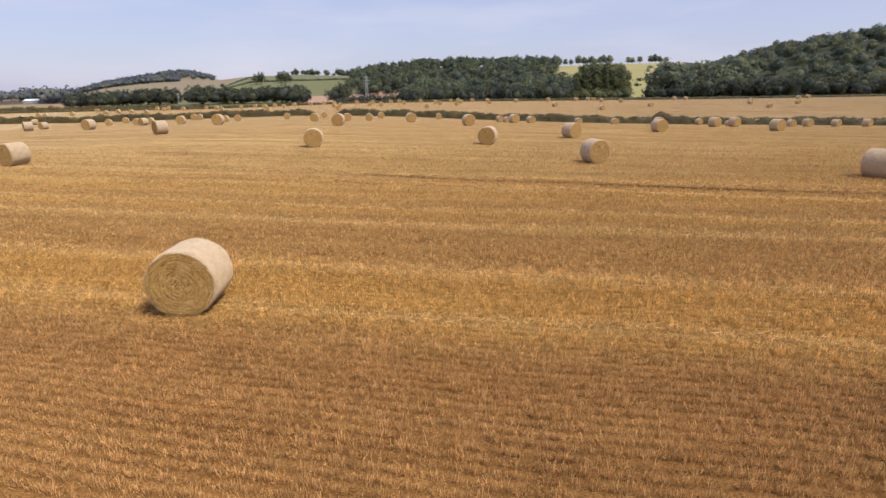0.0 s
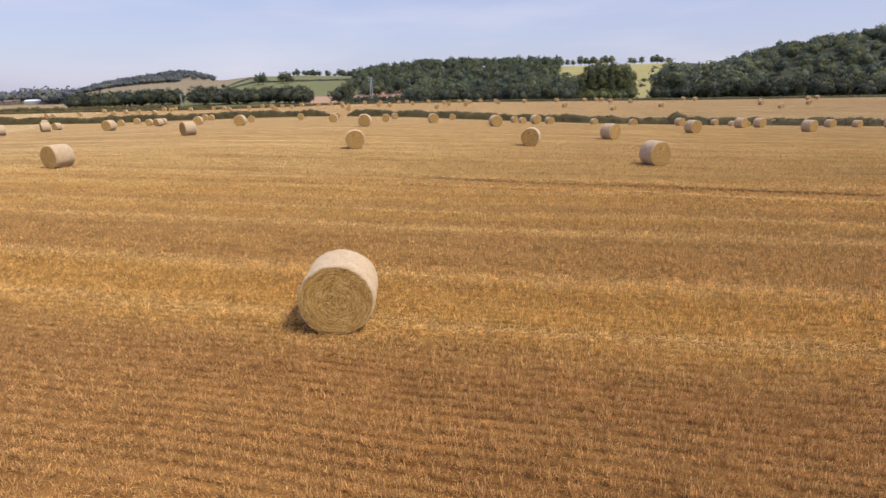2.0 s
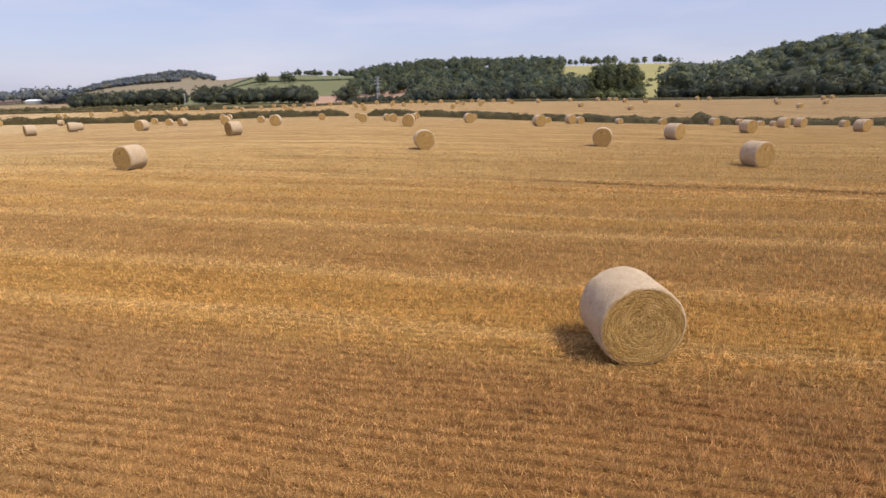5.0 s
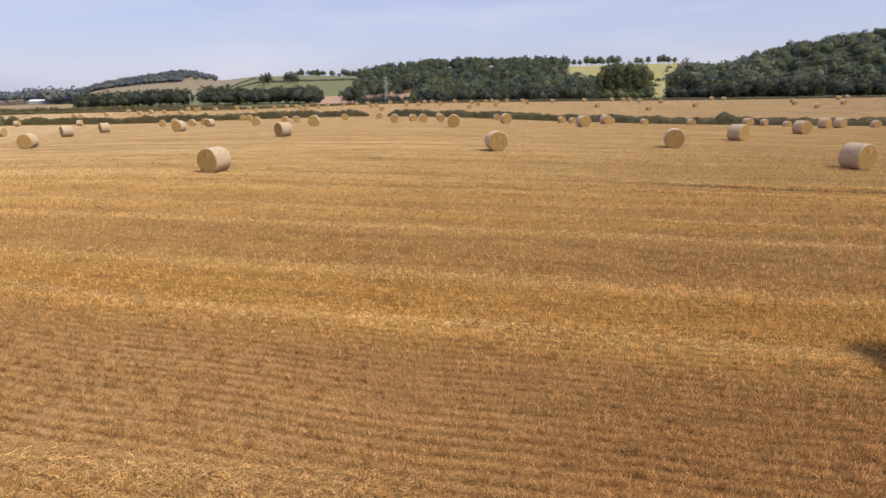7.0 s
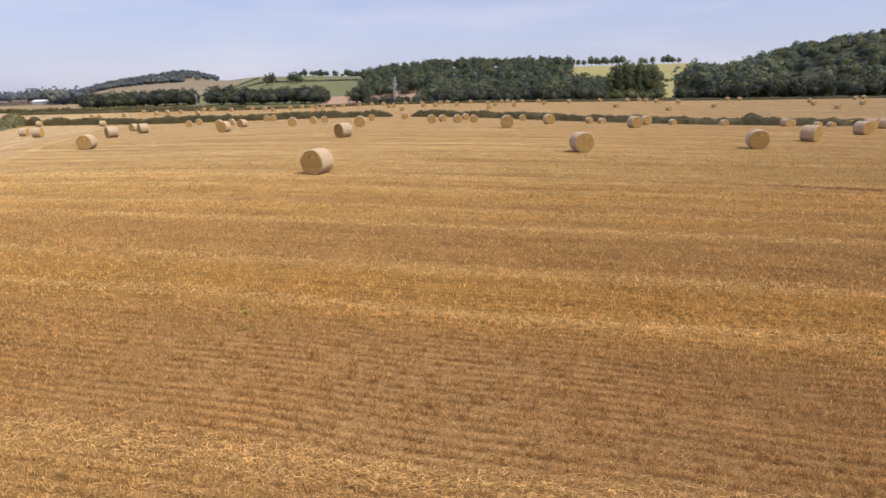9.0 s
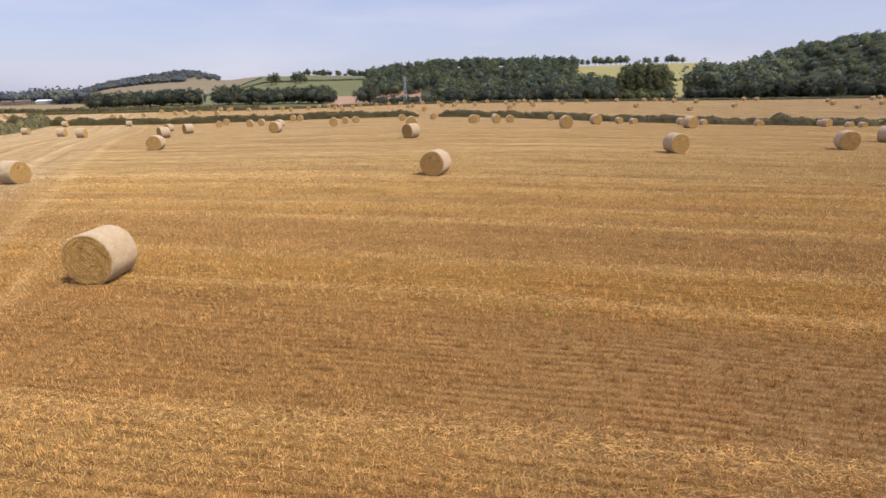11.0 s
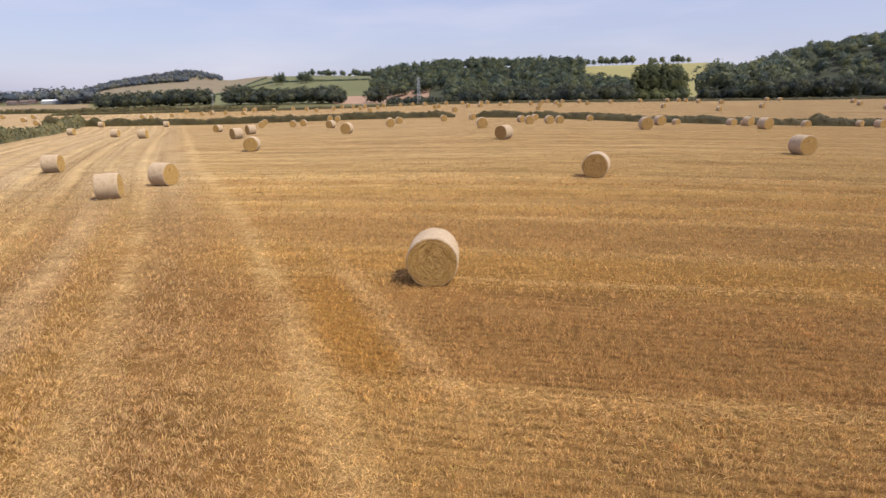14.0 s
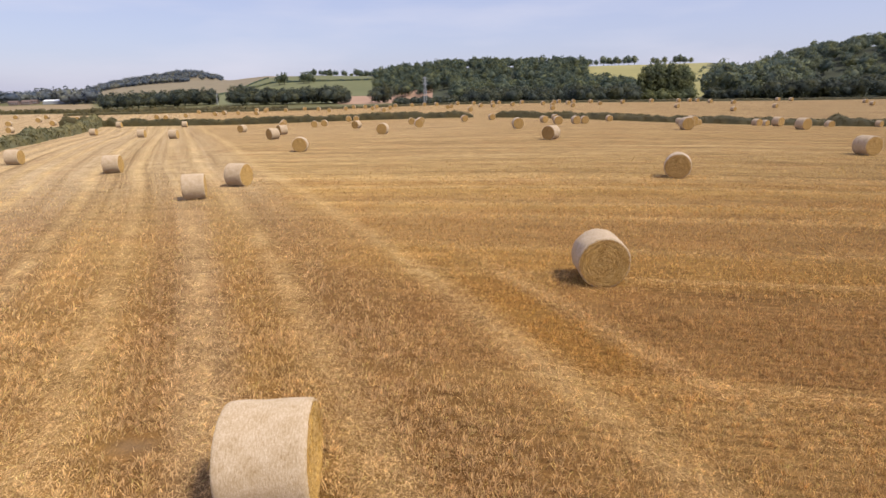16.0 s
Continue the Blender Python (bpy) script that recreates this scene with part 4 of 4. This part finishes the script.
def set_trees(model, spots, label, group):
    for k, (x, y, s) in enumerate(spots):
        m = pose(x, y, height(x, y) - .1, 0, 0, random.uniform(0, 360)) @ Matrix.Diagonal((s * random.uniform(.9, 1.15), s * random.uniform(.9, 1.15), s, 1))
        if k == 0:
            ob = model
            ob.matrix_basis = m
        else:
            ob = copy_thing(model, pose(0, 0, 0))
            ob.matrix_basis = m
        tagged(ob, label, "tree", group)


def at(place, away, s):
    return float(bearing_point(place, away)), away, s


set_trees(tree(31, 26, .17, .0, MAT_POPLAR, 120, 13, .021, .046), [at(1075, 392, .76), at(1082, 396, .93), at(1090, 391, .97), at(1099, 396, 1.0), at(1107, 391, 1.04), at(1115, 397, .98), at(1123, 391, 1.02), at(1131, 396, .93),
          at(1139, 391, .95), at(1147, 396, .98), at(1154, 391, .93), at(1161, 394, .78)],
          "tall grey-green tree in a clump at the field's end", "clump of tall trees")
set_trees(tree(32, 14.5, .45, .1, MAT_HAZED, 44, 15, .036, .1), [at(1044, 948, 1.1), at(1052, 950, .95), at(1058, 948, .7), at(1064, 947, 1.0), at(1071, 947, .75), at(1080, 946, .9), at(1088, 948, 1.1), at(1098, 946, 1.05), at(1130, 947, .8), at(1138, 946, .7),
          at(1150, 948, .85), at(1170, 947, .9), at(1178, 948, 1.05), at(1186, 946, .8), at(1196, 947, .7), at(1010, 930, .6), at(1020, 932, .75), at(1031, 936, .7)], "small round-headed tree on the skyline", "row of trees on the skyline")
set_trees(tree(33, 15, .42, .1, MAT_LEAF), [at(412, 1130, .65), at(476, 960, 1.15), at(485, 963, 1.3), at(519, 966, 1.2), at(528, 962, 1.25), at(536, 964, .7), at(617, 1215, 1.1)],
          "dark broadleaf tree on the green hillside", "trees on the hillside")


def hedge(name, path, high, deep, sprays, size, label, mat=None, gaps=(), rough=.1, bushes=()):
    """A lumpy bank of twigs along a line, of uneven height, with leaf sprays all over its skin."""
    lots = []
    arc = np.linspace(0, math.pi, 9)
    for (x0, y0), (x1, y1) in zip(path, path[1:]):
        ln = math.hypot(x1 - x0, y1 - y0)
        side = np.array([-(y1 - y0), x1 - x0]) / ln
        cuts = [0.0, 1.0]
        for g0, g1 in gaps:
            for g in (g0, g1):
                if min(x0, x1) < g < max(x0, x1):
                    cuts.append((g - x0) / (x1 - x0))
        cuts.sort()
        for c0, c1 in zip(cuts, cuts[1:]):
            mid = x0 + (x1 - x0) * (c0 + c1) / 2
            if any(g0 < mid < g1 for g0, g1 in gaps):
                continue
            n = max(3, int(ln * (c1 - c0) / (deep * .35)))
            t = np.linspace(c0, c1, n)
            px, py = x0 + (x1 - x0) * t, y0 + (y1 - y0) * t
            top = high * (.92 + .08 * np.sin(px * .21 + 1.3) + .06 * np.sin(px * .67 + py * .3) + rng.normal(0, rough, n))
            for bx, by in bushes:
                top += by * np.exp(-((px - bx) / (.7 * by + .6)) ** 2)
            along = t * ln
            for g0, g1 in gaps:
                for g in (g0, g1):
                    if min(x0, x1) < g < max(x0, x1):
                        top *= np.clip(np.abs(along - (g - x0) / (x1 - x0) * ln) / 2.5, .12, 1) ** .5
            wide = deep * .5 * (1 + rng.normal(0, rough, (n, 9)))
            out = np.cos(arc) * wide
            up = np.sin(arc) ** .6 * top[:, None] * (1 + rng.normal(0, rough * .6, (n, 9)))
            X, Y = px[:, None] + side[0] * out, py[:, None] + side[1] * out
            P = np.stack([X, Y, ground_height(X, Y) + up - .03], -1)
            i = np.arange(n * 9).reshape(n, 9)
            q = np.stack([i[:-1, :-1], i[:-1, 1:], i[1:, 1:], i[1:, :-1]], -1).reshape(-1, 4)
            flat = P.reshape(-1, 3)
            lots.append((flat, np.concatenate([q[:, :3], q[:, [0, 2, 3]]])))
            m = int(ln * (c1 - c0) * sprays)
            a, k = rng.integers(0, n - 1, m), rng.integers(1, 8, m)
            f = rng.random((m, 1))
            root = P[a, k] * (1 - f) + P[a + 1, k] * f
            root = root + (P[a, k + 1] - P[a, k]) * rng.uniform(-.5, .5, (m, 1))
            lots.append(leaves(root, np.full(m, size * 1.2), 1, size, rng))
            lots[-1] = (lots[-1][0], np.concatenate([lots[-1][1][:, :3], lots[-1][1][:, [0, 2, 3]]]))
    v, f = stack(lots)
    return tagged(new(name, mesh_of(name, v, f, (mat or MAT_HEDGE,), flat=False)), label, "hedge", kind="stuff")


hedge("hedge", [(-150, 168), (-120, 166), (-40, 159), (24, 150), (64, 145), (120, 138), (200, 130)], 1.8, 2.2, 45, .11, "low green hedge with gaps between two stubble fields", MAT_HEDGE, ((-34, -28.5),), .07, ((40, .4), (55.4, 1.4), (28, .3), (74, .5), (-96, .6), (-128, .6), (-135, 1.0), (-143, 1.5), (-148, 1.2)))
hedge("boundary_hedge", [(-92, 56), (-104.5, 82), (-109, 95), (-121, 119), (-133, 149), (-140, 168)], 1.7, 3.2, 70, .13, "overgrown green hedge along the field's edge", MAT_BRAMBLE, (), .13, ((-98, .5), (-112, .6), (-128, .9), (-134, 1.3), (-139, 1.6)))
hedge("field_edge_hedge", [(-190, 232), (-120, 244), (-40, 254), (60, 256), (160, 254), (320, 250)], 1.0, 1.4, 12, .16, "thin dark hedge at the far end of the field", MAT_HEDGE)
hedge("valley_hedge", [(-330, 300), (-190, 290), (-120, 300)], 2.6, 2.6, 14, .25, "dark hedge across the valley floor", MAT_HEDGE)
hedge("hill_hedge", [at(400, 1010, 0)[:2], at(470, 1000, 0)[:2], at(560, 980, 0)[:2], at(640, 985, 0)[:2]], 2.8, 3, 6, .4, "hedge line crossing the green hillside", MAT_LEAF)
hedge("hill_hedge", [at(340, 1000, 0)[:2], at(400, 1080, 0)[:2], at(462, 1190, 0)[:2]], 2.8, 3, 6, .4, "hedge line climbing the green hillside", MAT_LEAF)

# ---- pylon and distant buildings ----
MAT_STEEL = plain_material("galvanised_steel", (.36, .37, .38), (.50, .51, .52), .8, .5, .5)
MAT_ROOF = plain_material("white_roof_sheet", (.70, .72, .74), (.82, .83, .85), .2, .5, .4)
MAT_CLAD = plain_material("grey_cladding", (.30, .31, .33), (.42, .43, .45), .2, .6, .3)
MAT_BRICK = plain_material("red_brick", (.145, .105, .095), (.21, .155, .135), .4)


def pylon(x, y, tall, base, top, arms, label):
    empty = new("pylon")
    empty.matrix_basis = pose(x, y, height(x, y) - .1, 0, 0, 20)
    corner = [(-1, -1), (1, -1), (1, 1), (-1, 1)]

    def leg_at(k, f):
        w = base + (top - base) * f
        return Vector((corner[k][0] * w, corner[k][1] * w, tall * f))

    for k in range(4):
        bm = bmesh.new()
        beam(bm, leg_at(k, 0), leg_at(k, 1), .15)
        part("leg", from_bm("leg", bm, MAT_STEEL), empty)
    levels = [0, .16, .31, .45, .57, .68, .78, .87, .95, 1]
    for k in range(4):
        for a0, a1 in zip(levels, levels[1:]):
            bm = bmesh.new()
            beam(bm, leg_at(k, a0), leg_at((k + 1) % 4, a1), .07)
            beam(bm, leg_at((k + 1) % 4, a0), leg_at(k, a1), .07)
            beam(bm, leg_at(k, a1), leg_at((k + 1) % 4, a1), .07)
            part("brace", from_bm("brace", bm, MAT_STEEL), empty)
    for f, reach in arms:
        bm = bmesh.new()
        for sx in (-1, 1):
            beam(bm, (0, -.5, tall * f), (sx * reach, 0, tall * f + .2), .14)
            beam(bm, (0, .5, tall * f), (sx * reach, 0, tall * f + .2), .14)
            beam(bm, (0, 0, tall * f + 1.1), (sx * reach, 0, tall * f + .2), .12)
        part("cross_arm", from_bm("cross_arm", bm, MAT_STEEL), empty)
    return tagged(empty, label, "pylon")


pylon(-52.4, 414, 18.6, 1.1, .4, ((.74, 2.4), (.86, 2.4), (.96, 2.0)), "grey steel lattice pylon standing before the wood")
pylon(-264, 588, 11, .6, .25, ((.9, 1.5),), "small pale lattice mast among valley trees")


def shed(name, x, y, turn, long, deep, eaves, ridge, roof_mat, wall_mat, label, windows=0):
    empty = new(name)
    empty.matrix_basis = pose(x, y, height(x, y) - .3, 0, 0, turn)
    bm = bmesh.new()
    box(bm, (-long / 2, -deep / 2, 0), (long / 2, deep / 2, eaves))
    part("wall", from_bm("wall", bm, wall_mat), empty)
    for sgn in (-1, 1):
        bm = bmesh.new()
        a0, a1 = Vector((0, sgn * (deep / 2 + .4), eaves - .1)), Vector((0, 0, ridge))
        c = [Vector((sx * (long / 2 + .4), q.y, q.z + dz)) for sx in (-1, 1) for q in (a0, a1) for dz in (0, .25)]
        vs = [bm.verts.new(p) for p in c]
        for q4 in ((0, 1, 3, 2), (4, 5, 7, 6), (0, 1, 5, 4), (2, 3, 7, 6), (0, 2, 6, 4), (1, 3, 7, 5)):
            bm.faces.new([vs[k] for k in q4])
        part("roof", from_bm("roof", bm, roof_mat), empty)
    for sx in (-1, 1):
        bm = bmesh.new()
        tri = [bm.verts.new((sx * long / 2 + dx, q, z)) for dx in (-.1, .1) for q, z in ((-deep / 2, eaves), (deep / 2, eaves), (0, ridge))]
        for q4 in ((0, 1, 2), (3, 4, 5), (0, 1, 4, 3), (1, 2, 5, 4), (2, 0, 3, 5)):
            bm.faces.new([tri[k] for k in q4])
        part("gable", from_bm("gable", bm, wall_mat), empty)
    for k in range(windows):
        bm = bmesh.new()
        wx = -long / 2 + (k + .5) * long / windows
        box(bm, (wx - .6, -deep / 2 - .06, eaves * .45), (wx + .6, -deep / 2 + .02, eaves * .8))
        part("window", from_bm("window", bm, MAT_CLAD), empty)
    return tagged(empty, label, "building")


shed("warehouse", float(bearing_point(93, 1030)), 1030, 8, 54, 22, 5, 7.5, MAT_ROOF, MAT_CLAD, "long grey shed with a white roof in the valley")
for p, away, ln in ((8, 1040, 16), (30, 1050, 14), (-40, 1030, 18), (44, 1075, 12)):
    shed("house", float(bearing_point(p, away)), away, 5, ln, 9, 5, 8, MAT_BRICK, MAT_BRICK, "red brick building beside the white-roofed shed", 4)


# ---- weeds in the stubble ----
def weed(seed):
    """A low sprig: leafy stalks that fan out from one root."""
    r = np.random.default_rng(seed)
    empty = new("weed_sprig")
    lots = []
    bm = bmesh.new()
    for k in range(7):
        t, ln = r.uniform(0, 6.28), r.uniform(.12, .26)
        tip = Vector((math.cos(t) * ln * .7, math.sin(t) * ln * .7, ln * r.uniform(.5, .9)))
        beam(bm, (0, 0, -.01), tip, .005)
        c = np.outer(np.linspace(.3, 1, 6), np.array(tip))
        lots.append(leaves(c, np.full(6, .03), 3, .022, r))
    part("stalks", from_bm("stalks", bm, MAT_WEED), empty)
    v, f = stack(lots)
    part("leaves", mesh_of("leaves", v, f, (MAT_WEED,)), empty)
    return empty


sprig = weed(51)
for k, (wx, wy, ws) in enumerate(((-25.81, 16.29, .95), (-25.5, 15.4, .5))):
    m = pose(wx, wy, height(wx, wy), 0, 0, 47 * k) @ Matrix.Scale(ws, 4)
    ob = sprig if k == 0 else copy_thing(sprig, pose(0, 0, 0))
    ob.matrix_basis = m
    tagged(ob, "small green weed sprig growing between cut straws", "weed", "weeds in the stubble")
